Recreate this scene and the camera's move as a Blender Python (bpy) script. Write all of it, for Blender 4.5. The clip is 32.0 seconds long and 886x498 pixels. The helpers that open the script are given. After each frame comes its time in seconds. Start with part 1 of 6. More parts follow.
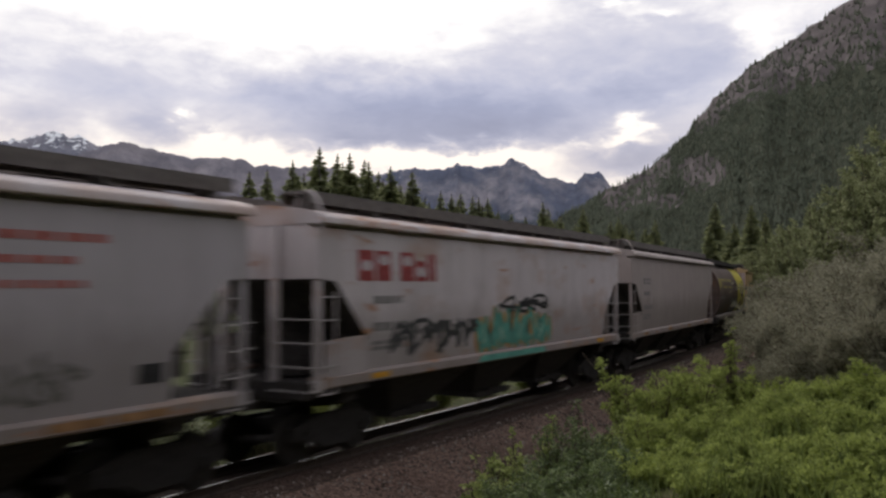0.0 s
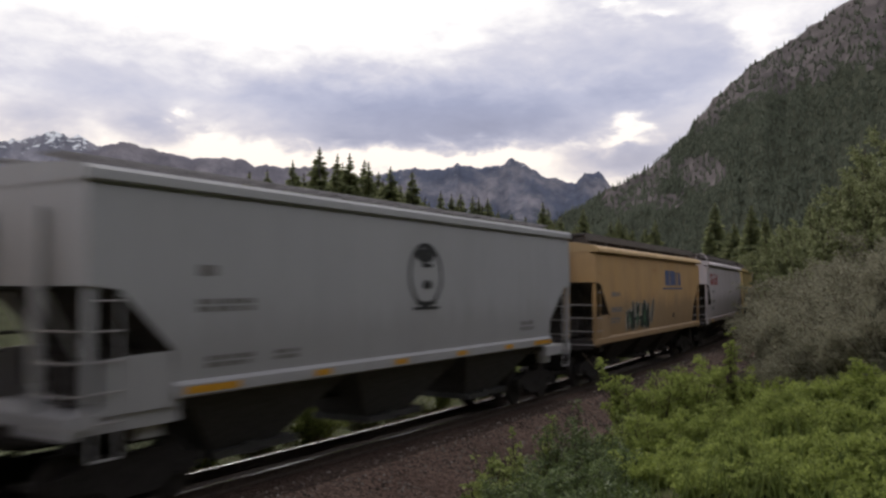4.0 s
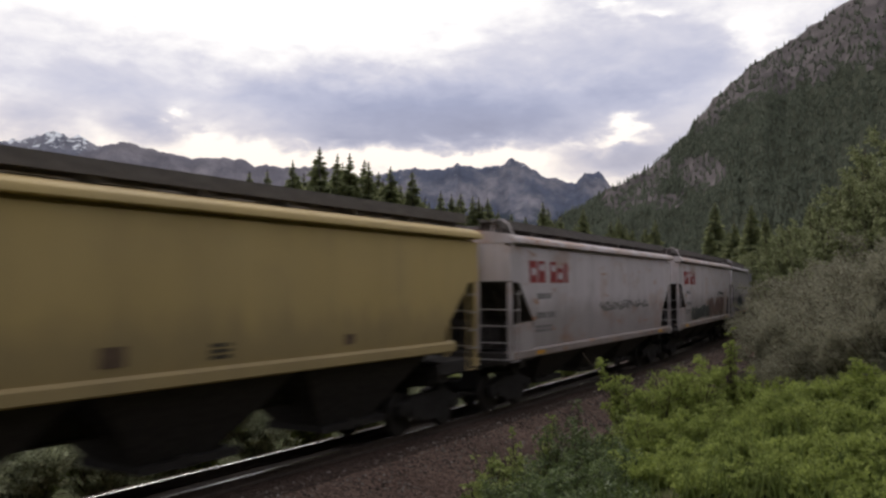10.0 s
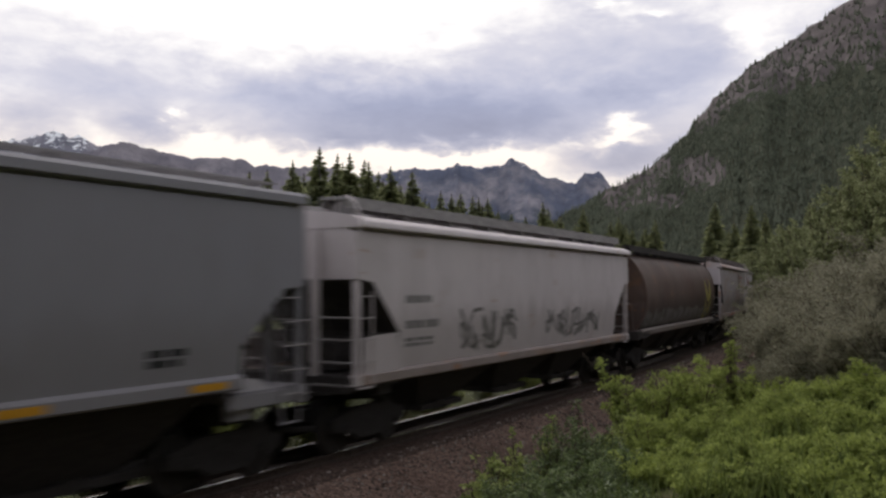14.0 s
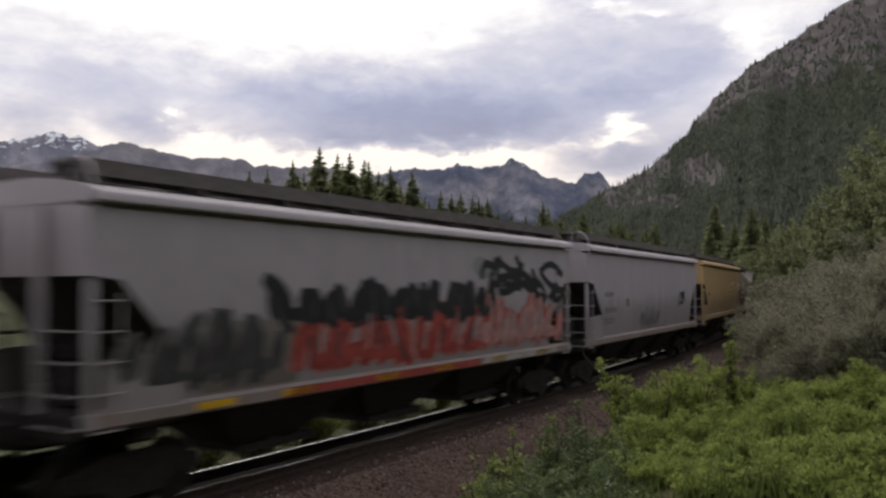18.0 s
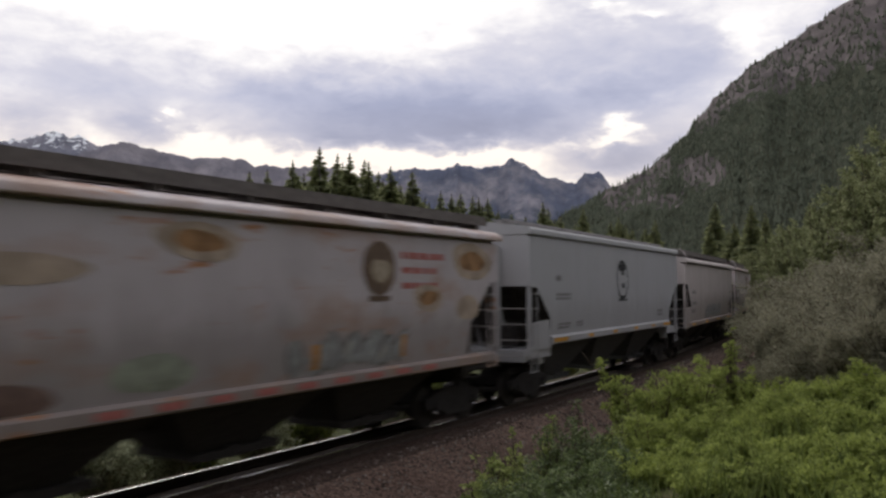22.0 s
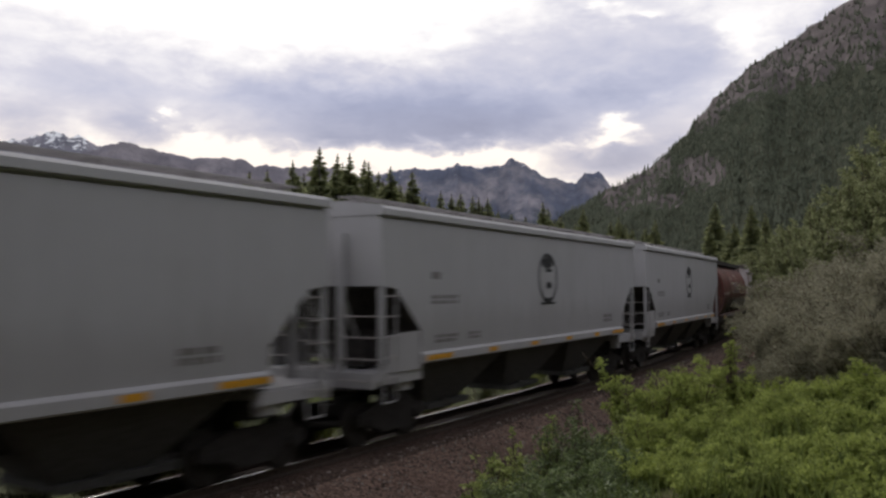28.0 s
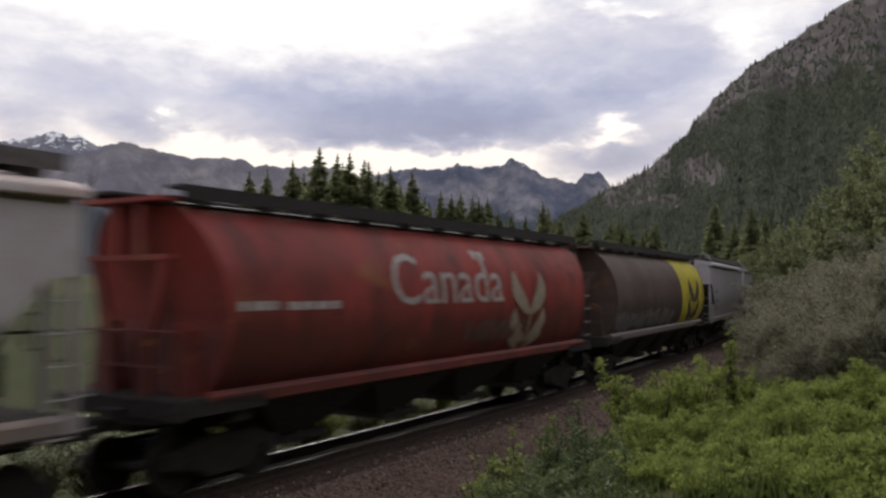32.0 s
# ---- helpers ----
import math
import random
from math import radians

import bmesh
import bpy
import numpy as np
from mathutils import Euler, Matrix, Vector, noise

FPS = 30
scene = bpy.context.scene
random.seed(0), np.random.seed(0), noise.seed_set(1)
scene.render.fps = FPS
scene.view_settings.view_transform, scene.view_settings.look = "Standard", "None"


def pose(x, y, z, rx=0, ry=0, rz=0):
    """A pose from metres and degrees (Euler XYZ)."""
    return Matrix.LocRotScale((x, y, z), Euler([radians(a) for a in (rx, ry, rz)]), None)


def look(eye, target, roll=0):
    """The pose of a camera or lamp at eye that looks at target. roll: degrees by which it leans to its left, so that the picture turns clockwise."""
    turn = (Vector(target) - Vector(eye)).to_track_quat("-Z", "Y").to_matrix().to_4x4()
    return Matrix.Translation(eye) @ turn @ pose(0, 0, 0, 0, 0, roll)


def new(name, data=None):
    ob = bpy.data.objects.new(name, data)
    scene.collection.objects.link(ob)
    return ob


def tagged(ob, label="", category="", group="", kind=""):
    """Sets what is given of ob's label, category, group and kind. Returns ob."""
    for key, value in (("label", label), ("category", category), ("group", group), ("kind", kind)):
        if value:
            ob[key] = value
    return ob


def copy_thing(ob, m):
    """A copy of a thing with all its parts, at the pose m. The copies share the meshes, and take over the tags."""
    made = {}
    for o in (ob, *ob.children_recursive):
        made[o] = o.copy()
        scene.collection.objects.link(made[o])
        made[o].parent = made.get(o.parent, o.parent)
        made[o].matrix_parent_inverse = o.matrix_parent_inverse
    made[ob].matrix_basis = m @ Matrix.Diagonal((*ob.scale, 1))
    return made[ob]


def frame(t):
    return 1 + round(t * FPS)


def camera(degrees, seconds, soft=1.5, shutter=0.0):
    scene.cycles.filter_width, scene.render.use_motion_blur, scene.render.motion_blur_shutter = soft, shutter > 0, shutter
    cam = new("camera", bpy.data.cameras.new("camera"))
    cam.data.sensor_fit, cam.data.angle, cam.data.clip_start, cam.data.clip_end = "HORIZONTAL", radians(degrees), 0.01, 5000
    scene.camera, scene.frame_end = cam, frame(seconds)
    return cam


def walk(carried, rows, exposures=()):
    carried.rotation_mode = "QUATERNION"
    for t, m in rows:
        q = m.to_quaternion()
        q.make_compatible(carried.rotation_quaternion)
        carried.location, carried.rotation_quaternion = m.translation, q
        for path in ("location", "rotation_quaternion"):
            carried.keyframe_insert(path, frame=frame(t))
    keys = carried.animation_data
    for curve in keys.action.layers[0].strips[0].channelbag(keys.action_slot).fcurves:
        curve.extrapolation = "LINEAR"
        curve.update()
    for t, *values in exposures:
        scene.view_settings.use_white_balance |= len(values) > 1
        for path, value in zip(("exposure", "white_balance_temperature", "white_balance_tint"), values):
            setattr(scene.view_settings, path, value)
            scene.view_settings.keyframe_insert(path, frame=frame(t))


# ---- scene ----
# ---- camera and its walk ----
H_EYE = 2.974
cam = camera(56.36, 32.0, soft=2.5, shutter=0.45)
EYE = pose(0, 0, H_EYE, 92.655, 0.05, 32.0)
walk(cam, [(0, EYE), (32, EYE)])

# ---- world, sun, exposure ----
SUN_AZ, SUN_EL = 38.0, 46.0        # degrees left of the track's heading, and up
world = bpy.data.worlds.new("world")
scene.world = world
world.use_nodes = True
wt = world.node_tree
wt.nodes.clear()
sky = wt.nodes.new("ShaderNodeTexSky")
sky.sky_type, sky.sun_disc = "NISHITA", False
sky.sun_elevation, sky.sun_rotation = radians(SUN_EL), radians(-SUN_AZ)
sky.air_density, sky.dust_density = 1.0, 4.0
wco = wt.nodes.new("ShaderNodeTexCoord")
wno = wt.nodes.new("ShaderNodeTexNoise")
wno.inputs["Scale"].default_value, wno.inputs["Detail"].default_value = 2.2, 6
wra = wt.nodes.new("ShaderNodeValToRGB")
wra.color_ramp.elements[0].color, wra.color_ramp.elements[0].position = (2.6, 2.6, 3.0, 1), 0.38
wra.color_ramp.elements[1].color, wra.color_ramp.elements[1].position = (5.6, 5.5, 5.6, 1), 0.66
wmi = wt.nodes.new("ShaderNodeMix")
wmi.data_type = "RGBA"
wmi.inputs["Factor"].default_value = 0.86     # a sky that is mostly cloud
wbg = wt.nodes.new("ShaderNodeBackground")
wbg.inputs["Strength"].default_value = 0.178
wou = wt.nodes.new("ShaderNodeOutputWorld")
wt.links.new(wco.outputs["Generated"], wno.inputs["Vector"])
wt.links.new(wno.outputs["Fac"], wra.inputs["Fac"])
wt.links.new(sky.outputs["Color"], wmi.inputs["A"])
wt.links.new(wra.outputs["Color"], wmi.inputs["B"])
wt.links.new(wmi.outputs["Result"], wbg.inputs["Color"])
wt.links.new(wbg.outputs["Background"], wou.inputs["Surface"])

sun_data = bpy.data.lights.new("sun", "SUN")
sun_data.energy, sun_data.angle, sun_data.color = 1.0, radians(30), (1.0, 0.95, 0.88)
sun = new("sun", sun_data)
sa, se = radians(SUN_AZ), radians(SUN_EL)
sun.matrix_world = look((-math.sin(sa) * 200 * math.cos(se), math.cos(sa) * 200 * math.cos(se), 200 * math.sin(se)), (0, 0, 0))

# ---- materials ----
class Nodes:
    def __init__(self, name):
        self.mat = bpy.data.materials.new(name)
        self.mat.use_nodes = True
        self.t = self.mat.node_tree
        self.bsdf = self.t.nodes["Principled BSDF"]
        self.co = self.t.nodes.new("ShaderNodeTexCoord")

    def link(self, a, b):
        self.t.links.new(a, b)

    def noise(self, scale, detail=4, stretch=(1, 1, 1), rough=0.55, shift=(0, 0, 0), space="Object"):
        mp = self.t.nodes.new("ShaderNodeMapping")
        mp.inputs["Scale"].default_value = stretch
        mp.inputs["Location"].default_value = shift
        n = self.t.nodes.new("ShaderNodeTexNoise")
        n.inputs["Scale"].default_value, n.inputs["Detail"].default_value = scale, detail
        n.inputs["Roughness"].default_value = rough
        self.link(self.co.outputs[space], mp.inputs["Vector"])
        self.link(mp.outputs["Vector"], n.inputs["Vector"])
        return n.outputs["Fac"]

    def ramp(self, fac, stops):
        r = self.t.nodes.new("ShaderNodeValToRGB")
        el = r.color_ramp.elements
        while len(el) < len(stops):
            el.new(0.5)
        for e, (p, c) in zip(el, stops):
            e.position = p
            e.color = c if hasattr(c, "__len__") else (c, c, c, 1)
        self.link(fac, r.inputs["Fac"])
        return r.outputs["Color"]

    def mix(self, fac, a, b, how="MIX"):
        m = self.t.nodes.new("ShaderNodeMix")
        m.data_type, m.blend_type = "RGBA", how
        for slot, val in (("Factor", fac), ("A", a), ("B", b)):
            if hasattr(val, "is_output"):
                self.link(val, m.inputs[slot])
            elif slot == "Factor":
                m.inputs[0].default_value = val
            else:
                m.inputs[slot].default_value = val
        return m.outputs["Result"]

    def math(self, op, a, b=0.0, c=0.0):
        m = self.t.nodes.new("ShaderNodeMath")
        m.operation = op
        for i, val in enumerate((a, b, c)):
            if hasattr(val, "is_output"):
                self.link(val, m.inputs[i])
            else:
                m.inputs[i].default_value = val
        return m.outputs[0]

    def done(self, colour, rough=0.6, metal=0.0, bump=None, depth=0.02, spec=0.4):
        b = self.bsdf.inputs
        if hasattr(colour, "is_output"):
            self.link(colour, b["Base Color"])
        else:
            b["Base Color"].default_value = colour
        if hasattr(rough, "is_output"):
            self.link(rough, b["Roughness"])
        else:
            b["Roughness"].default_value = rough
        b["Metallic"].default_value, b["Specular IOR Level"].default_value = metal, spec
        if bump is not None:
            bu = self.t.nodes.new("ShaderNodeBump")
            bu.inputs["Distance"].default_value = depth
            self.link(bump, bu.inputs["Height"])
            self.link(bu.outputs["Normal"], b["Normal"])
        return self.mat


def paint(name, colour, rust=0.0, grime=0.5, chalk=0.15, dirt_colour=(0.13, 0.105, 0.085, 1)):
    """Weathered freight-car paint: fading, run-down dirt streaks, rust blooms."""
    n = Nodes(name)
    seed = sum(ord(ch) for ch in name) % 97
    fade = n.noise(0.55, 3, shift=(seed, 0, 0))
    c = n.mix(n.ramp(fade, [(0.3, 0.0), (0.75, chalk)]), colour, (0.55, 0.53, 0.5, 1))
    streak = n.noise(1.1, 7, stretch=(1, 1, 0.09), rough=0.68, shift=(0, seed, 0))
    dirt = n.math("MULTIPLY", n.ramp(streak, [(0.42, 0.0), (0.78, 1.0)]), grime)
    c = n.mix(dirt, c, dirt_colour)
    blot = n.noise(1.3, 5, shift=(0, 0, seed))
    c = n.mix(n.math("MULTIPLY", n.ramp(blot, [(0.5, 0.0), (0.8, 1.0)]), grime * 0.7), c, tuple(v * 1.2 for v in dirt_colour[:3]) + (1,))
    sep = n.t.nodes.new("ShaderNodeSeparateXYZ")
    n.link(n.co.outputs["Object"], sep.inputs[0])
    # ragged darkening low on the side: wheel spray, plus shade put into the colour
    low_dark = n.math("SUBTRACT", n.math("ADD", 2.35, n.math("MULTIPLY", n.noise(1.6, 6, stretch=(1, 1, 0.25), rough=0.65, shift=(seed, 3, 0)), 1.6)), sep.outputs["Z"])
    c = n.mix(n.math("MULTIPLY", n.ramp(low_dark, [(0.45, 0.0), (1.0, 1.0)]), min(grime * 1.5, 0.5)), c, tuple(v * 1.15 for v in dirt_colour[:3]) + (1,))
    if rust > 0:
        r = n.noise(0.75, 6, stretch=(1, 0.8, 1.6), shift=(seed, seed, 0))
        m = n.ramp(r, [(0.66 - 0.3 * rust, 0.0), (0.8 - 0.2 * rust, 0.85)])
        c = n.mix(n.math("MULTIPLY", m, 0.6), c, (0.36, 0.17, 0.065, 1))
        core = n.noise(1.5, 5, stretch=(1, 0.55, 2.2), shift=(seed + 3, seed, 1))
        c = n.mix(n.math("MULTIPLY", n.ramp(core, [(0.70 - 0.16 * rust, 0.0), (0.78 - 0.12 * rust, 1.0)]), 0.85), c, (0.40, 0.15, 0.03, 1))
    fine = n.noise(38, 3)
    seam = n.math("PINGPONG", n.math("ADD", sep.outputs["Y"], 0.4), 0.78)
    weld = n.ramp(seam, [(0.0, 1.0), (0.02, 0.0)])
    dent = n.math("ADD", n.math("MULTIPLY", fade, 0.6), n.math("MULTIPLY", weld, 0.25))
    c = n.mix(n.math("MULTIPLY", weld, 0.16), c, dirt_colour)
    return n.done(c, rough=n.ramp(fine, [(0.3, 0.5), (0.7, 0.7)]), bump=dent, depth=0.016, spec=0.3)


def plain(name, colour, rough=0.6, metal=0.0, vary=0.35, scale=9.0, spec=0.4):
    n = Nodes(name)
    a = n.noise(scale, 5)
    b = n.noise(scale * 9, 3)
    dark = tuple(v * (1 - vary) for v in colour[:3]) + (1,)
    lite = tuple(min(1, v * (1 + vary * 0.6)) for v in colour[:3]) + (1,)
    c = n.mix(n.ramp(a, [(0.32, 0.0), (0.7, 1.0)]), dark, lite)
    c = n.mix(n.ramp(b, [(0.4, 0.0), (0.7, vary * 0.5)]), c, dark)
    return n.done(c, rough, metal, bump=b, depth=0.006, spec=spec)


def leafy(name, dark, lite, rough=0.55, gloss=0.3, through_light=0.25, patch=1.1, swing=0.4, apart=0.0):
    """Foliage: every leaf has its own green."""
    n = Nodes(name)
    g = n.t.nodes.new("ShaderNodeNewGeometry")
    v = n.noise(patch, 4)
    f = n.math("ADD", n.math("MULTIPLY", g.outputs["Random Per Island"], 0.65), n.math("MULTIPLY", v, swing))
    own = n.t.nodes.new("ShaderNodeObjectInfo")
    f = n.math("ADD", f, n.math("MULTIPLY", n.math("SUBTRACT", own.outputs["Random"], 0.5), apart))
    c = n.ramp(f, [(0.12, dark), (0.85, lite)])
    n.done(c, rough, spec=gloss)
    if through_light > 0:
        tr = n.t.nodes.new("ShaderNodeBsdfTranslucent")
        n.link(c, tr.inputs["Color"])
        mx = n.t.nodes.new("ShaderNodeMixShader")
        mx.inputs[0].default_value = through_light
        out = n.t.nodes["Material Output"]
        n.link(n.bsdf.outputs[0], mx.inputs[1])
        n.link(tr.outputs[0], mx.inputs[2])
        n.link(mx.outputs[0], out.inputs["Surface"])
    return n.mat


def rock(name, base, pale, scale, forest=None, forest_top=0.0, forest_fade=100.0, snow_from=None):
    """Mountain: banded rock, scree gullies, forest below a ragged line, snow patches above one."""
    n = Nodes(name)
    big = n.noise(scale, 8, rough=0.62)
    gully = n.noise(scale * 3.2, 6, stretch=(1, 1, 0.35), rough=0.65)
    band = n.noise(scale * 9, 6, rough=0.7)
    c = n.mix(n.ramp(big, [(0.44, 0.0), (0.62, 1.0)]), base, pale)
    c = n.mix(n.ramp(gully, [(0.45, 0.0), (0.7, 0.75)]), c, tuple(v * 0.62 for v in base[:3]) + (1,))
    c = n.mix(n.ramp(band, [(0.5, 0.0), (0.72, 0.5)]), c, tuple(v * 0.74 for v in base[:3]) + (1,))
    sep = n.t.nodes.new("ShaderNodeSeparateXYZ")
    n.link(n.co.outputs["Object"], sep.inputs[0])
    if forest:
        line = n.math("ADD", sep.outputs["Z"], n.math("MULTIPLY", n.math("SUBTRACT", n.noise(scale * 2.2, 7, rough=0.7), 0.5), forest_fade * 5))
        k = n.math("DIVIDE", n.math("SUBTRACT", forest_top, line), forest_fade)
        tree = n.noise(scale * 60, 3)
        fc = n.mix(n.ramp(tree, [(0.35, 0.0), (0.7, 1.0)]), tuple(v * 0.55 for v in forest[:3]) + (1,), forest)
        c = n.mix(n.ramp(k, [(0.0, 0.0), (0.6, 1.0)]), c, fc)
    if snow_from is not None:
        s = n.math("ADD", n.math("DIVIDE", n.math("SUBTRACT", sep.outputs["Z"], snow_from[0]), snow_from[1]), n.math("MULTIPLY", n.math("SUBTRACT", n.noise(scale * 5, 7, stretch=(1, 1, 2.2), rough=0.7), 0.5), snow_from[2]))
        c = n.mix(n.ramp(s, [(0.45, 0.0), (0.55, 1.0)]), c, (0.8, 0.82, 0.86, 1))
    return n.done(c, 0.9, bump=gully, depth=6.0 / (scale * 400), spec=0.1)


M_STEEL = plain("rail_steel", (0.72, 0.71, 0.70, 1), 0.27, 1.0, 0.1, 4)
M_RUST = plain("rusty_steel", (0.05, 0.034, 0.026, 1), 0.9)
M_BLACK = plain("black_running_gear", (0.034, 0.03, 0.028, 1), 0.9, spec=0.2)
M_GRIT = plain("gritty_dark_underframe", (0.048, 0.042, 0.04, 1), 0.9, spec=0.2)
M_WHEEL = plain("wheel_steel", (0.035, 0.029, 0.026, 1), 0.75, 0.2)
M_TIE = plain("creosoted_timber", (0.03, 0.024, 0.02, 1), 0.85)
M_GALV = plain("galvanised_grating", (0.36, 0.34, 0.335, 1), 0.65)
M_WALK = plain("dusty_roof_walk", (0.17, 0.15, 0.14, 1), 0.8)
M_FENCE = plain("black_roof_walk", (0.05, 0.043, 0.041, 1), 0.8)
# dirty slope sheets, with the end bay's shade put into the colour
M_SLOPE = plain("shaded_dirty_slope", (0.05, 0.042, 0.038, 1), 0.9, vary=0.5, scale=2)
M_AMBER = plain("amber_reflector", (0.62, 0.30, 0.02, 1), 0.4, vary=0.2)
M_RUNG = plain("worn_rung", (0.40, 0.37, 0.36, 1), 0.5, vary=0.25)


def ballast_mat(name, tone):
    n = Nodes(name)
    vo = n.t.nodes.new("ShaderNodeTexVoronoi")
    vo.inputs["Scale"].default_value = 17
    n.link(n.co.outputs["Object"], vo.inputs["Vector"])
    big = n.noise(0.5, 4)
    c = n.mix(n.ramp(vo.outputs["Color"], [(0.1, 0.0), (0.9, 1.0)]), (0.070, 0.052, 0.042, 1), (0.24, 0.185, 0.155, 1))
    c = n.mix(n.ramp(big, [(0.35, 0.0), (0.7, 0.55)]), c, (0.075, 0.052, 0.040, 1))
    return n.done(n.mix(1.0, c, tone, "MULTIPLY"), 0.9, bump=vo.outputs["Distance"], depth=0.05, spec=0.2)


def ground_mat(name, k):
    n = Nodes(name)
    a = n.noise(0.09, 6)
    b = n.noise(1.7, 6)
    c = n.mix(n.ramp(a, [(0.35, 0.0), (0.65, 1.0)]), (0.055, 0.07, 0.022, 1), (0.10, 0.105, 0.045, 1))
    c = n.mix(n.ramp(b, [(0.45, 0.0), (0.7, 0.7)]), c, (0.10, 0.075, 0.05, 1))
    return n.done(n.mix(1.0, c, k, "MULTIPLY"), 0.95, bump=b, depth=0.1, spec=0.1)


# second one: oily bed between the rails, the train's shade put into its colour
M_BALLAST, M_SHADED_OILY, M_GROUND = ballast_mat("ballast_stone", (1.15, 1.0, 0.94, 1)), ballast_mat("shaded_oily_ballast", (0.22, 0.19, 0.175, 1)), ground_mat("valley_ground", (1, 1, 1, 1))
# brake-dusted ballast beside the rails, train shade put into its colour too
M_SHADED_DUSTY = ballast_mat("shaded_dusty_ballast", (0.5, 0.42, 0.39, 1))
M_MEADOW = ground_mat("valley_meadow", (0.62, 0.65, 0.6, 1))
M_BARK = plain("grey_brown_bark", (0.09, 0.068, 0.05, 1), 0.95)
M_NEEDLE = leafy("conifer_needles", (0.14, 0.16, 0.085, 1), (0.42, 0.44, 0.23, 1), 0.75, 0.1, 0.5)
# greyed greens: the haze over the mountainside is put into the needle colour
M_NEEDLE_FAR = leafy("far_conifer_needles", (0.047, 0.055, 0.043, 1), (0.16, 0.175, 0.125, 1), 0.85, 0.05, 0.0, 0.014, 0.75)
M_BRIGHT = leafy("bright_shrub_leaf", (0.075, 0.105, 0.032, 1), (0.365, 0.42, 0.118, 1), 0.65, 0.1, 0.45, 1.0, 0.9, 0.2)
M_DEEP = leafy("deep_green_shrub_leaf", (0.05, 0.072, 0.03, 1), (0.20, 0.26, 0.09, 1), 0.45, 0.4, 0.2, 2.0, 0.5, 0.2)
M_MIDGREEN = leafy("mid_green_shrub_leaf", (0.10, 0.13, 0.04, 1), (0.38, 0.43, 0.15, 1), 0.6, 0.15, 0.5, 2.0, 0.5, 0.25)
M_OLIVE = leafy("olive_grey_willow_leaf", (0.13, 0.13, 0.09, 1), (0.36, 0.34, 0.245, 1), 0.8, 0.08, 0.35, 1.6, 0.55, 0.3)
M_ASPEN = leafy("aspen_leaf", (0.12, 0.14, 0.065, 1), (0.37, 0.39, 0.20, 1), 0.65, 0.15, 0.3)
M_SILVER = leafy("silvery_wolf_willow_leaf", (0.18, 0.20, 0.12, 1), (0.60, 0.63, 0.45, 1), 0.6, 0.25, 0.55, 3.0, 0.5, 0.25)
M_GRASS = leafy("verge_grass", (0.06, 0.09, 0.02, 1), (0.20, 0.24, 0.07, 1), 0.7, 0.2, 0.2)

# ---- the track's line ----
TRACK_D, CURVE_FROM, CURVE_R, CURVE_TO = 11.305, 11.0, 364.3, 230.0


def track(s):
    """Place on the centre line and heading (radians to the left) at s metres along it."""
    e = min(max(s - CURVE_FROM, 0), CURVE_TO - CURVE_FROM)
    a = e / CURVE_R
    x, y = -TRACK_D - CURVE_R * (1 - math.cos(a)), min(s, CURVE_FROM) + CURVE_R * math.sin(a)
    if s > CURVE_TO:
        x, y = x - (s - CURVE_TO) * math.sin(a), y + (s - CURVE_TO) * math.cos(a)
    return x, y, a


def beside(s, d, z=0.0):
    """A point d metres to the camera's side of the centre line."""
    x, y, a = track(s)
    return (x + d * math.cos(a), y + d * math.sin(a), z)


def lateral(x, y):
    """How far a point lies to the camera's side of the centre line."""
    if y < CURVE_FROM:
        return x + TRACK_D
    cx, cy = -TRACK_D - CURVE_R, CURVE_FROM
    return math.hypot(x - cx, y - cy) - CURVE_R


RAIL_Z, CANT = -0.355, 0.1        # height of the track's middle, and its rise towards the outer rail


def rail_z(d):
    return RAIL_Z + CANT * d


def ground_z(x, y):
    d = lateral(x, y)
    r = math.hypot(x, y)
    z = -1.0
    if d > 4.2:
        k = min((d - 4.2) / 6.0, 1)
        z += 2.35 * k * k * (3 - 2 * k) * (1 / (1 + (max(y - 6, 0) / 30) ** 2))
    if d > 9:
        z += min(d - 9, 400) * 0.05
    if d < -2.2:
        z -= 0.65 * min((-d - 2.2) / 1.5, 1)
    if d < -4:
        z -= min(-d - 4, 60) * 0.012
    z += 0.18 * noise.noise((x * 0.16, y * 0.16, 0)) + (0.7 * noise.noise((x * 0.02, y * 0.02, 5)) if r > 30 else 0)
    return z


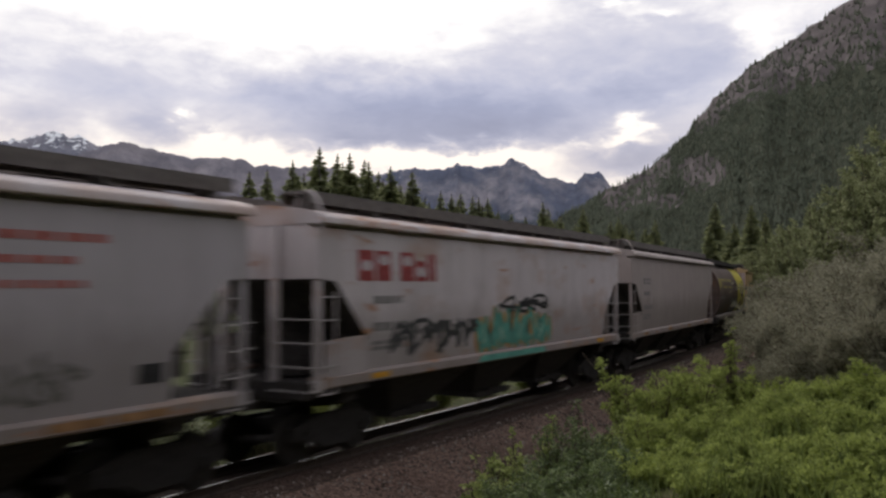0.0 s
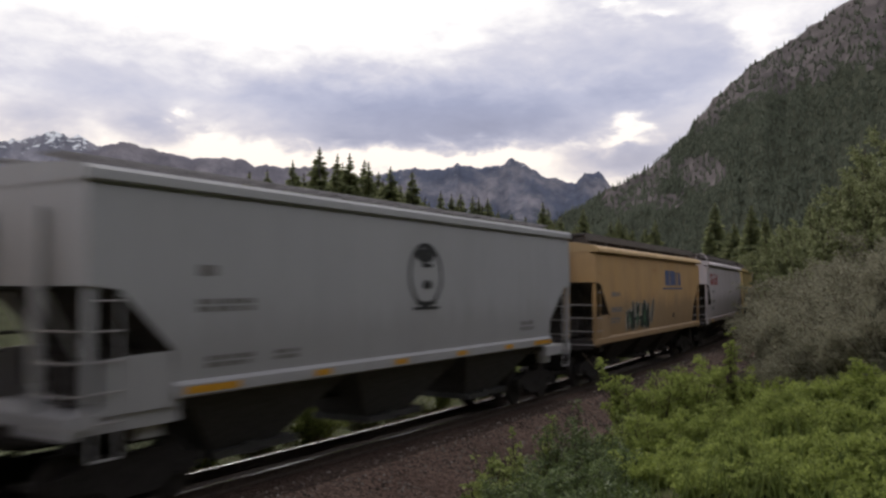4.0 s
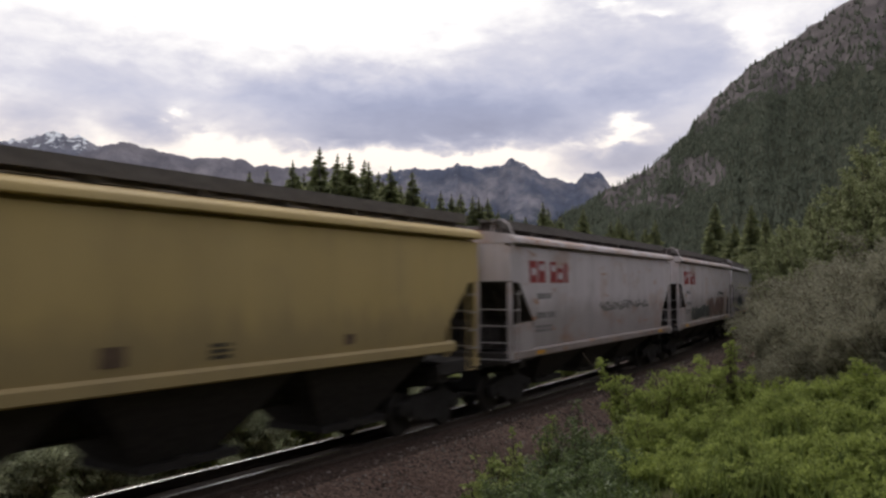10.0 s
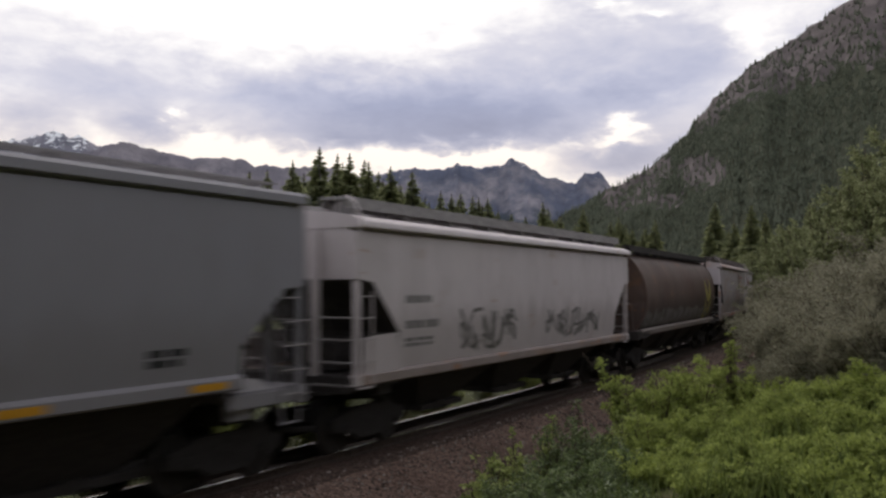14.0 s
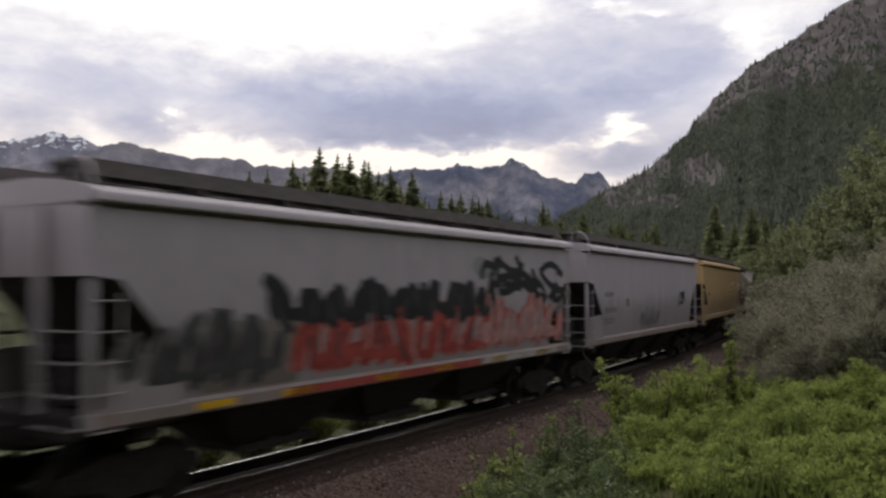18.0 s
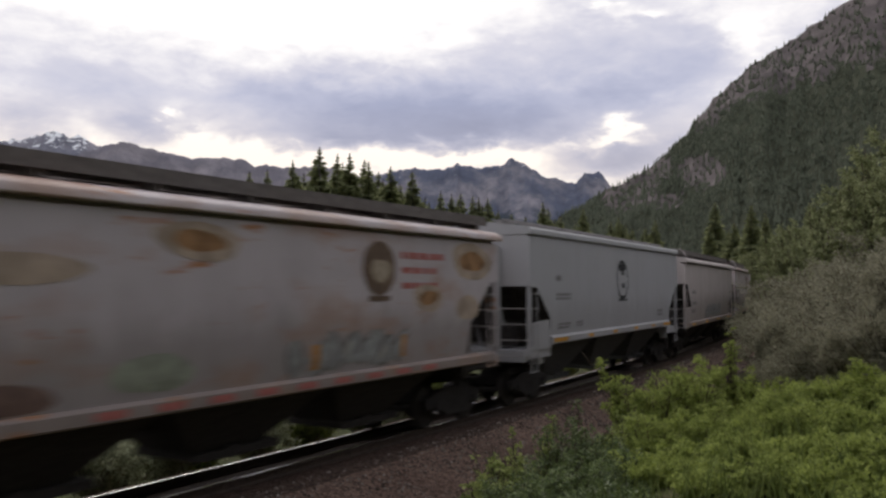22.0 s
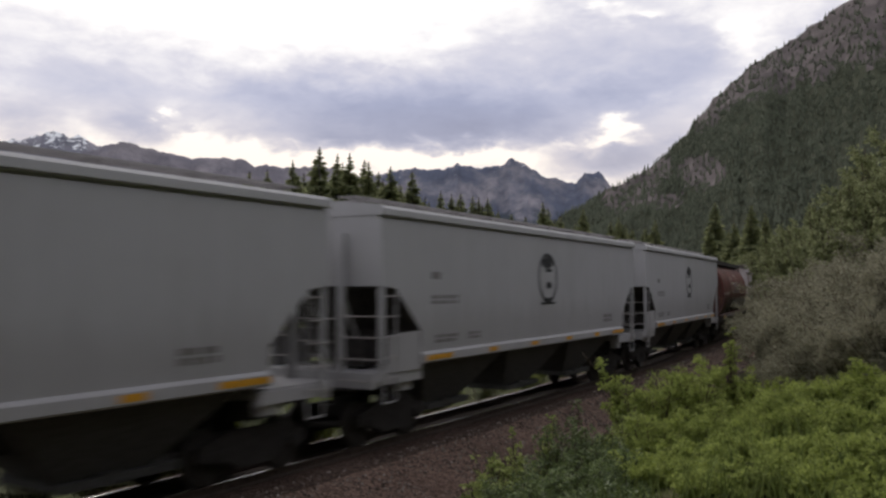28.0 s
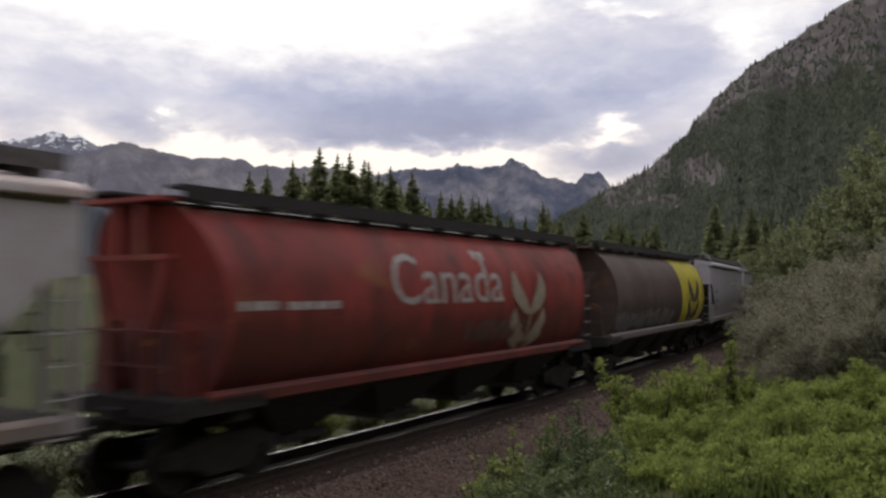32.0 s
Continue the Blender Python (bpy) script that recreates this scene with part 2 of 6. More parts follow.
# ---- mesh helpers ----
class Shape:
    """Vertices and faces that grow into one mesh."""
    def __init__(self):
        self.v, self.f = [], []

    def add(self, verts, faces):
        n = len(self.v)
        self.v += [tuple(p) for p in verts]
        self.f += [tuple(i + n for i in f) for f in faces]
        return self

    def box(self, c, size, tilt=None):
        hx, hy, hz = (v / 2 for v in size)
        pts = [Vector((x, y, z)) for x in (-hx, hx) for y in (-hy, hy) for z in (-hz, hz)]
        if tilt is not None:
            pts = [tilt @ p for p in pts]
        c = Vector(c)
        return self.add([p + c for p in pts], [(0, 1, 3, 2), (4, 6, 7, 5), (0, 4, 5, 1), (2, 3, 7, 6), (0, 2, 6, 4), (1, 5, 7, 3)])

    def bar(self, a, b, r, n=6):
        a, b = Vector(a), Vector(b)
        w = (b - a).normalized()
        u = w.orthogonal().normalized()
        k = w.cross(u)
        ring = [(u * math.cos(t) + k * math.sin(t)) * r for t in (2 * math.pi * i / n for i in range(n))]
        fs = [(i, (i + 1) % n, n + (i + 1) % n, n + i) for i in range(n)] + [tuple(range(n))[::-1], tuple(range(n, 2 * n))]
        return self.add([a + p for p in ring] + [b + p for p in ring], fs)

    def prism(self, outline, lo, hi, axis=0):
        """A closed outline in the two other axes, drawn out from lo to hi."""
        n = len(outline)
        put = {0: lambda p, h: (h, p[0], p[1]), 1: lambda p, h: (p[0], h, p[1]), 2: lambda p, h: (p[0], p[1], h)}[axis]
        return self.add([put(p, lo) for p in outline] + [put(p, hi) for p in outline],
                        [(i, (i + 1) % n, n + (i + 1) % n, n + i) for i in range(n)] + [tuple(range(n))[::-1], tuple(range(n, 2 * n))])

    def grid(self, rows, close=False):
        """Rows of equal numbers of points, sewn together."""
        m = len(rows[0])
        base = [p for r in rows for p in r]
        fs = []
        for i in range(len(rows) - 1):
            for j in range(m if close else m - 1):
                k = (j + 1) % m
                fs.append((i * m + j, i * m + k, (i + 1) * m + k, (i + 1) * m + j))
        return self.add(base, fs)

    def mesh(self, name, smooth=0.0):
        me = bpy.data.meshes.new(name)
        me.from_pydata(self.v, [], self.f)
        bm = bmesh.new()
        bm.from_mesh(me)
        bmesh.ops.recalc_face_normals(bm, faces=bm.faces)
        bm.to_mesh(me)
        bm.free()
        if smooth:
            me.shade_smooth()
            me.set_sharp_from_angle(angle=radians(smooth))
        return me


def part(name, shape, material, parent, label="", smooth=0.0, at=None):
    """One mesh object under a thing or a part; shape may be a ready mesh, shared between alike parts."""
    me = shape.mesh(name, smooth) if isinstance(shape, Shape) else shape
    if not me.materials:
        me.materials.append(None)
    ob = new(name, me)
    ob.material_slots[0].link = "OBJECT"
    ob.material_slots[0].material = material
    ob.parent = parent
    if at is not None:
        ob.location = at
    if label:
        tagged(ob, label)
    return ob


def thing(name, label, category, at=(0, 0, 0), group="", kind="", turn=0.0):
    e = new(name)
    e.location, e.rotation_euler = at, (0, 0, turn)
    return tagged(e, label, category, group, kind)


def setting(name, shape, material, label, smooth=0.0):
    me = shape.mesh(name, smooth) if isinstance(shape, Shape) else shape
    me.materials.append(material)
    return tagged(new(name, me), label, kind="structure")


# ---- sky backdrop ----
def cloud_sky():
    """A bank of evening cloud, far behind the mountains."""
    rows = []
    for i in range(25):
        el = radians(-2 + 39 * i / 24)
        rows.append([(-4850 * math.sin(radians(a)) * math.cos(el), 4850 * math.cos(radians(a)) * math.cos(el), 4850 * math.sin(el)) for a in range(-30, 96, 3)])
    n = Nodes("cloud_bank")
    sep = n.t.nodes.new("ShaderNodeSeparateXYZ")
    n.link(n.co.outputs["Object"], sep.inputs[0])
    az = n.math("ARCTAN2", n.math("MULTIPLY", sep.outputs["X"], -1.0), sep.outputs["Y"])
    flat = n.math("SQRT", n.math("ADD", n.math("POWER", sep.outputs["X"], 2.0), n.math("POWER", sep.outputs["Y"], 2.0)))
    el = n.math("DIVIDE", sep.outputs["Z"], flat)
    com = n.t.nodes.new("ShaderNodeCombineXYZ")
    n.link(az, com.inputs[0])
    n.link(n.math("MULTIPLY", el, 2.0), com.inputs[1])

    def puff(scale, detail, rough, shift):
        t = n.t.nodes.new("ShaderNodeTexNoise")
        t.inputs["Scale"].default_value, t.inputs["Detail"].default_value, t.inputs["Roughness"].default_value = scale, detail, rough
        t.inputs["Distortion"].default_value = 0.35
        mp = n.t.nodes.new("ShaderNodeMapping")
        mp.inputs["Location"].default_value = shift
        n.link(com.outputs[0], mp.inputs["Vector"])
        n.link(mp.outputs["Vector"], t.inputs["Vector"])
        return n.math("SUBTRACT", t.outputs["Fac"], 0.5)

    wa = n.math("ADD", az, n.math("ADD", n.math("MULTIPLY", puff(7, 4, 0.5, (3.1, 0.4, 0)), 0.07), n.math("MULTIPLY", puff(18, 6, 0.56, (7, 3, 5)), 0.085)))
    we = n.math("ADD", el, n.math("ADD", n.math("MULTIPLY", puff(10, 6, 0.55, (0.3, 1.4, 2)), 0.05), n.math("MULTIPLY", puff(26, 6, 0.58, (5, 2, 1)), 0.036)))

    def lump(a0, e0, sa, sb, amount):
        """A soft patch about an azimuth in degrees and a rise, in the warped sky."""
        u = n.math("POWER", n.math("DIVIDE", n.math("SUBTRACT", wa, radians(a0)), radians(sa)), 2.0)
        v = n.math("POWER", n.math("DIVIDE", n.math("SUBTRACT", we, e0), sb), 2.0)
        return n.math("MULTIPLY", n.math("POWER", 2.718, n.math("MULTIPLY", n.math("ADD", u, v), -1.0)), amount)

    shade = lump(32.1, 0.216, 13.0, 0.049, 1.0)
    for args in ((40.0, 0.227, 6.2, 0.034, 0.25), (26.6, 0.202, 6.3, 0.028, 0.25), (54.8, 0.227, 7.3, 0.057, 0.42), (51.4, 0.19, 2.4, 0.018, 0.35), (58.6, 0.179, 1.9, 0.018, 0.25),
                 (18.1, 0.285, 6.5, 0.075, 0.5), (33, 0.186, 8, 0.016, 0.35), (26, 0.30, 6, 0.04, 0.15), (18.5, 0.238, 2.6, 0.015, 0.3), (13.3, 0.256, 2.9, 0.04, 0.25), (18.0, 0.155, 4.1, 0.028, 0.85), (38.4, 0.18, 7.8, 0.011, 0.2),
                 (21.8, 0.170, 1.7, 0.006, -0.45), (19.2, 0.189, 1.0, 0.011, -0.95), (20.2, 0.179, 1.1, 0.007, -0.4), (17.8, 0.18, 0.9, 0.007, -0.3), (48.0, 0.18, 1.4, 0.012, -0.45), (49.7, 0.2, 0.8, 0.006, -0.5),
                 (46.3, 0.164, 2.2, 0.009, -0.35), (36.8, 0.156, 10.1, 0.009, -0.5), (28.6, 0.161, 4.7, 0.008, -0.5), (27.4, 0.174, 1.6, 0.008, -0.3), (19.8, 0.337, 1.1, 0.007, -0.4),
                 (16.9, 0.325, 1.5, 0.008, -0.4), (11.2, 0.295, 1.8, 0.026, -0.4), (45, 0.335, 12.0, 0.031, -0.6), (75, 0.2, 12, 0.09, 0.5), (0, 0.25, 10, 0.1, 0.5)):
        shade = n.math("ADD", shade, lump(*args))
    shade = n.math("ADD", shade, n.math("ADD", n.math("MULTIPLY", puff(11, 6, 0.55, (1, 7, 4)), 0.8), n.math("MULTIPLY", puff(34, 5, 0.55, (2, 9, 1)), 0.22)))
    warm = n.ramp(n.math("MULTIPLY", el, 2.5), [(0.38, (1.04, 0.98, 0.90, 1)), (0.56, (1.0, 1.0, 1.0, 1))])
    c = n.ramp(n.math("MULTIPLY", shade, 0.6), [(0.0, (1.08, 1.05, 1.04, 1)), (0.10, (0.92, 0.895, 0.925, 1)), (0.22, (0.71, 0.70, 0.79, 1)), (0.42, (0.535, 0.55, 0.69, 1)), (0.66, (0.40, 0.425, 0.575, 1)), (0.95, (0.31, 0.33, 0.46, 1))])
    em = n.t.nodes.new("ShaderNodeEmission")
    n.link(n.mix(1.0, c, warm, "MULTIPLY"), em.inputs["Color"])
    n.link(em.outputs[0], n.t.nodes["Material Output"].inputs["Surface"])
    ob = setting("backdrop", Shape().grid(rows), n.mat, "bright evening cloud bank over the mountains", 60)
    return ob


backdrop = cloud_sky()

# ---- ground ----
def ground_sheet():
    radii = [0.0] + [0.7 * 1.075 ** i for i in range(124)]
    radii = [r for r in radii if r < 4880] + [4880]
    rows = []
    for r in radii:
        rows.append([(r * math.cos(2 * math.pi * j / 160), r * math.sin(2 * math.pi * j / 160), ground_z(r * math.cos(2 * math.pi * j / 160), r * math.sin(2 * math.pi * j / 160))) for j in range(160)])
    sheet = setting("ground", Shape().grid(rows, True), M_GROUND, "grassy valley floor with bare earth patches", 70)
    sheet.data.materials.append(M_MEADOW)
    for face in sheet.data.polygons:
        if lateral(face.center.x, face.center.y) < -4.0:
            face.material_index = 1
    return sheet


ground_sheet()


def track_bed():
    prof = [(-4.8, -2.2), (-3.0, -1.45), (-1.9, -0.72), (-1.3, -0.66), (-0.6, -0.60), (0.5, -0.48), (0.62, -0.455), (1.0, -0.44), (1.3, -0.44), (1.65, -0.48), (2.1, -0.59), (2.7, -0.76), (3.3, -0.93), (4.4, -1.04), (5.2, -1.7)]
    rows = []
    s = -700.0
    while s < 760:
        rows.append([beside(s, d + 0.12 * noise.noise((s * 0.7, d, 0)) * (abs(d) > 1.5), z + (0.015 if 0.5 < d < 1.8 else 0.05) * noise.noise((s * 1.3, d * 3, 4))) for d, z in prof])
        s += 0.7 if -10 < s < 90 else 6.0
    bed = setting("track_bed", Shape().grid(rows), M_BALLAST, "brown crushed-stone ballast shoulder under the track", 60)
    bed.data.materials.append(M_SHADED_OILY)
    bed.data.materials.append(M_SHADED_DUSTY)
    # darker faces near the rails: oil, dust and the train's painted shade
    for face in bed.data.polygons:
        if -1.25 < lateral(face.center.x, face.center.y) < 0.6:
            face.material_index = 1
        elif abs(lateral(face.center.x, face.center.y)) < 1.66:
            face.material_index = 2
    return bed


track_bed()


# ---- mountains ----
def ridge(name, line, dist, foot, mat, label, rough, steps=44, cols=300, back=1.35, spur=0.0, seed=0.0):
    """A range seen from the valley: line holds (degrees left of the heading, rise per metre), dist its distance there."""
    az = np.array([p[0] for p in line][::-1])
    tn = np.array([p[1] for p in line][::-1])
    a_all = np.linspace(az[0], az[-1], cols)
    rows = []
    for i in range(steps + 6):
        k = i / steps
        row = []
        for a in a_all:
            t = float(np.interp(a, az, tn)) * (1 + 0.10 * rough * noise.fractal((a * 1.7, seed, 0.5), 0.7, 2.0, 5))
            D = dist(a)
            F = foot(a)
            crest = t * D + H_EYE
            wob = noise.fractal((a * 0.21 + seed, k * 0.35, seed), 0.9, 2.0, 4)
            rid = noise.ridged_multi_fractal((a * 0.5 + seed + 0.9 * k, k * 0.22, seed), 0.85, 2.1, 6, 1.0, 2.0) - 1.1
            if k <= 1:
                r = F + (D - F) * k
                rise = k ** 1.25
                z = -6 + (crest + 6) * rise + crest * rough * wob * math.sin(math.pi * min(k, 1)) * 0.9
                z -= 0.6 * crest * spur * abs(noise.noise((a * 0.35 + seed, k * 0.7, 3 + seed))) * math.sin(math.pi * k)
                z += rid * 0.42 * rough * crest * math.sin(math.pi * min(k, 1)) ** 0.7
                z += 0.06 * rough * crest * noise.fractal((a * 2.2 + 3 * k, seed, k * 0.8), 0.8, 2.0, 4) * min(k * 3, 1)
            else:
                r = D * (1 + (back - 1) * (k - 1) * steps / 6)
                z = crest * (1 - 0.75 * (k - 1) * steps / 6)
            if 0.15 < k <= 1 and D < 2000:
                z += 6.0 * noise.fractal((r * math.sin(radians(a)) * 0.05, r * 0.05, z * 0.06), 0.6, 2.1, 5)
            lim = t * r + H_EYE
            z = min(z, lim) if k < 1 else z
            row.append((-r * math.sin(radians(a)), r * math.cos(radians(a)), z))
        rows.append(row)
    return setting(name, Shape().grid(rows), mat, label, 80), rows


# three far ranges: distance haze put into the blue-grey rock and forest colours
R_SNOW = rock("hazed_snowy_rock", (0.17, 0.175, 0.22, 1), (0.30, 0.29, 0.33, 1), 0.004, snow_from=(685, 110, 6.0))
R_LEFT = rock("hazed_limestone", (0.175, 0.165, 0.195, 1), (0.30, 0.275, 0.295, 1), 0.004, forest=(0.09, 0.10, 0.115, 1), forest_top=330, forest_fade=70)
R_MID = rock("hazed_grey_limestone", (0.105, 0.118, 0.168, 1), (0.26, 0.245, 0.275, 1), 0.004, forest=(0.075, 0.092, 0.115, 1), forest_top=330, forest_fade=60, snow_from=(650, 160, 7.0))
R_NEAR = rock("grey_cliff_rock", (0.115, 0.098, 0.097, 1), (0.185, 0.157, 0.153, 1), 0.035, forest=(0.075, 0.08, 0.05, 1), forest_top=20, forest_fade=30)

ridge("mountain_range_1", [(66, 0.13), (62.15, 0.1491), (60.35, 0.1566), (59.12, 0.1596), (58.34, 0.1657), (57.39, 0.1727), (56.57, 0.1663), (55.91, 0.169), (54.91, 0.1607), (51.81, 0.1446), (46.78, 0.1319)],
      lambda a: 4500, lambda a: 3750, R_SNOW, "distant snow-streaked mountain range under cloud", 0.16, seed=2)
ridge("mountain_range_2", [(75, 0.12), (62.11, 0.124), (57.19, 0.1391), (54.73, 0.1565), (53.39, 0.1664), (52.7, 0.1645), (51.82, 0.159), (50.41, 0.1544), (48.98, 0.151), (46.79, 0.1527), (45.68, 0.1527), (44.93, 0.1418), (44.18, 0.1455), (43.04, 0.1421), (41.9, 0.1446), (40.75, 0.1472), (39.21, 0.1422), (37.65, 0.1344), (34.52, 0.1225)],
      lambda a: 3800, lambda a: 2850, R_LEFT, "bare mountain range with wooded lower slopes, blue haze in its colour", 0.14, spur=0.12, seed=7)
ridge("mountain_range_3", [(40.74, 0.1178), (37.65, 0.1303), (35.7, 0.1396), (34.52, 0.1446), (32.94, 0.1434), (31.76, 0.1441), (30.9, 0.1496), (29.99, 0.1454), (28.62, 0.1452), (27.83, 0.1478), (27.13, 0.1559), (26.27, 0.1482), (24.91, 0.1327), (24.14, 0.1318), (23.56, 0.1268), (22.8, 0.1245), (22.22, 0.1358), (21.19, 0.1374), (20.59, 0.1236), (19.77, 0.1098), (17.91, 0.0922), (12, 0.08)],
      lambda a: 4100, lambda a: 3150, R_MID, "limestone peaks with snow patches, blue haze in their colour", 0.15, spur=0.14, seed=13)


def near_dist(a):
    return float(np.interp(a, [-160, -70, 0, 8, 15, 25, 30], [600, 700, 900, 1000, 900, 760, 700]))


R_WOODS = rock("wooded_slope_floor", (0.15, 0.125, 0.11, 1), (0.3, 0.25, 0.22, 1), 0.02, forest=(0.085, 0.092, 0.06, 1), forest_top=2000, forest_fade=30)
# from -70 on the slope is unseen, carried round to block low sky light
NEAR_CREST = [(30, 0.03), (25.13, 0.0658), (23.19, 0.0872), (21.28, 0.1056), (19.76, 0.1226), (17.88, 0.1404), (16.58, 0.1600), (15.44, 0.1772), (14.18, 0.2091), (12.38, 0.2397), (10.28, 0.2657), (8.91, 0.2779), (7.56, 0.2923), (5.59, 0.3127), (4.31, 0.3198), (3.44, 0.3234), (-0.46, 0.326), (-30, 0.33), (-70, 0.30), (-110, 0.32), (-160, 0.25)]
near_ob, near_rows = ridge("mountain_slope", NEAR_CREST,
      near_dist, lambda a: float(np.interp(a, [-160, -50, 0, 15, 30], [90, 150, 440, 490, 520])), R_NEAR, "steep forested mountainside with a bare rocky crest", 0.10, steps=60, cols=480, spur=0.05, seed=21)


def bare(p):
    """How bare of trees a place on the mountainside is: the crest and a few slabs."""
    a = math.degrees(math.atan2(-p.x, p.y))
    el = (p.z - H_EYE) / math.hypot(p.x, p.y)
    crest = float(np.interp(a, [q[0] for q in NEAR_CREST][::-1], [q[1] for q in NEAR_CREST][::-1]))
    deep = float(np.interp(a, [-70, 3, 8, 11, 13.5, 14.9, 15.6, 30], [0.08, 0.085, 0.065, 0.052, 0.042, 0.027, -0.3, -1]))
    k = (el - crest + deep) / 0.016
    for a0, e0, sa, sb in ((19.5, 0.112, 1.3, 0.02), (18.4, 0.127, 1.3, 0.02), (17.3, 0.141, 1.0, 0.017), (14.7, 0.134, 1.4, 0.019), (17.0, 0.1, 1.2, 0.009), (20.4, 0.10, 0.7, 0.012), (4.6, 0.25, 1.5, 0.007)):
        k = max(k, 3.4 - 2.4 * (((a - a0) / sa) ** 2 + ((el - e0) / sb) ** 2))
    return k + 1.4 * noise.fractal((p.x * 0.012, p.y * 0.012, p.z * 0.02), 0.8, 2.0, 4)


near_ob.data.materials.append(R_WOODS)
for face in near_ob.data.polygons:
    face.material_index = 0 if bare(face.center) > 0.4 else 1


def far_trees():
    """The conifer forest that covers the mountainside."""
    rng = random.Random(5)
    V, F = [], []
    cols = len(near_rows[0])
    made = 0
    while made < 42000:
        i, j = rng.random() ** 0.8 * 59.9, rng.randrange(230, cols - 1)
        p = Vector(near_rows[int(i)][j]).lerp(Vector(near_rows[int(i) + 1][j]), i % 1)
        q = Vector(near_rows[int(i)][j + 1]).lerp(Vector(near_rows[int(i) + 1][j + 1]), i % 1)
        p = p.lerp(q, rng.random())
        if (bare(p) > rng.uniform(0.1, 1.2) and rng.random() > 0.3) or math.hypot(p.x, p.y) < 300:
            continue
        made += 1
        h, w = rng.uniform(2.6, 7.0), rng.uniform(0.9, 1.7)
        tiers, n = 3, 5
        for t in range(tiers):
            z0, z1 = h * (0.1 + 0.28 * t), h * (0.1 + 0.28 * t) + h * 0.40
            rad = w * (1 - 0.27 * t)
            b = len(V)
            spin = rng.random() * 6
            for k in range(n):
                u = spin + 2 * math.pi * k / n
                m = rad * rng.uniform(0.7, 1.2)
                V.append((p.x + m * math.cos(u), p.y + m * math.sin(u), p.z + z0 + rng.uniform(-0.5, 0.5)))
            V.append((p.x, p.y, p.z + min(z1, h)))
            F += [(b + k, b + (k + 1) % n, b + n) for k in range(n)]
    me = bpy.data.meshes.new("conifer_forest")
    me.from_pydata(V, [], F)
    me.materials.append(M_NEEDLE_FAR)
    tagged(new("conifer_forest", me), "dense dark conifer forest covering the mountainside", "forest", kind="stuff")


far_trees()


# ---- plants ----
def leaf_mesh(name, spots, size, seed, aspect=0.5, droop=0.0):
    """Small folded leaves at the given spots."""
    rng = np.random.default_rng(seed)
    P = np.asarray(spots, float)
    n = len(P)
    d = rng.normal(size=(n, 3))
    d[:, 2] = d[:, 2] * 0.6 - droop
    d /= np.linalg.norm(d, axis=1)[:, None]
    u = np.cross(d, rng.normal(size=(n, 3)))
    u /= np.linalg.norm(u, axis=1)[:, None] + 1e-9
    L = size * rng.uniform(0.6, 1.25, (n, 1))
    fold = np.cross(d, u) * L * 0.12
    v = np.stack([P, P + d * L * 0.5 + u * L * aspect * 0.5 + fold, P + d * L, P + d * L * 0.5 - u * L * aspect * 0.5 + fold], 1).reshape(-1, 3)
    k = np.arange(n) * 4
    f = np.concatenate([np.stack([k, k + 1, k + 2], 1), np.stack([k, k + 2, k + 3], 1)])
    me = bpy.data.meshes.new(name)
    me.from_pydata(v.tolist(), [], f.tolist())
    return me


def shrub(name, label, mat, at, height, spread, stems, leaves, leaf, seed, group="", aspect=0.5, category="shrub"):
    """Arching stems from one root, each carrying side twigs set with leaves."""
    rng = random.Random(seed)
    wood, spots = Shape(), []
    per = leaves // (stems * 7)
    for _ in range(stems):
        a, out = rng.uniform(0, 6.283), rng.uniform(0.15, 1.0) ** 0.7 * spread
        h = height * (1 - 0.45 * (out / spread) ** 2) * rng.uniform(0.72, 1.05)
        pts = []
        for k in range(6):
            t = k / 5
            pts.append(Vector((math.cos(a) * out * t ** 1.3, math.sin(a) * out * t ** 1.3, h * t * (1.15 - 0.15 * t))) + Vector((rng.uniform(-1, 1), rng.uniform(-1, 1), 0)) * 0.05 * spread)
        for k in range(5):
            wood.bar(pts[k], pts[k + 1], 0.009 * (1 - k * 0.17) * height ** 0.7, 4)
        for _ in range(7):
            t = rng.uniform(0.25, 1.0)
            i = min(int(t * 5), 4)
            b = pts[i].lerp(pts[i + 1], t * 5 - i)
            w = Vector((rng.gauss(0, 1), rng.gauss(0, 1), rng.uniform(0.0, 1.3))).normalized() * rng.uniform(0.14, 0.34) * spread
            wood.bar(b, b + w, 0.003 * height ** 0.7, 3)
            for _ in range(per):
                u = rng.random() ** 0.7
                spots.append(b + w * u * 1.1 + Vector((rng.gauss(0, 1), rng.gauss(0, 1), rng.gauss(0, 0.8))) * 0.055 * spread)
    e = thing(name, label, category, at, group, turn=rng.uniform(0, 6))
    part("woody_frame", wood, M_BARK, e)
    part("foliage", leaf_mesh("foliage", spots, leaf, seed, aspect), mat, e)
    return e


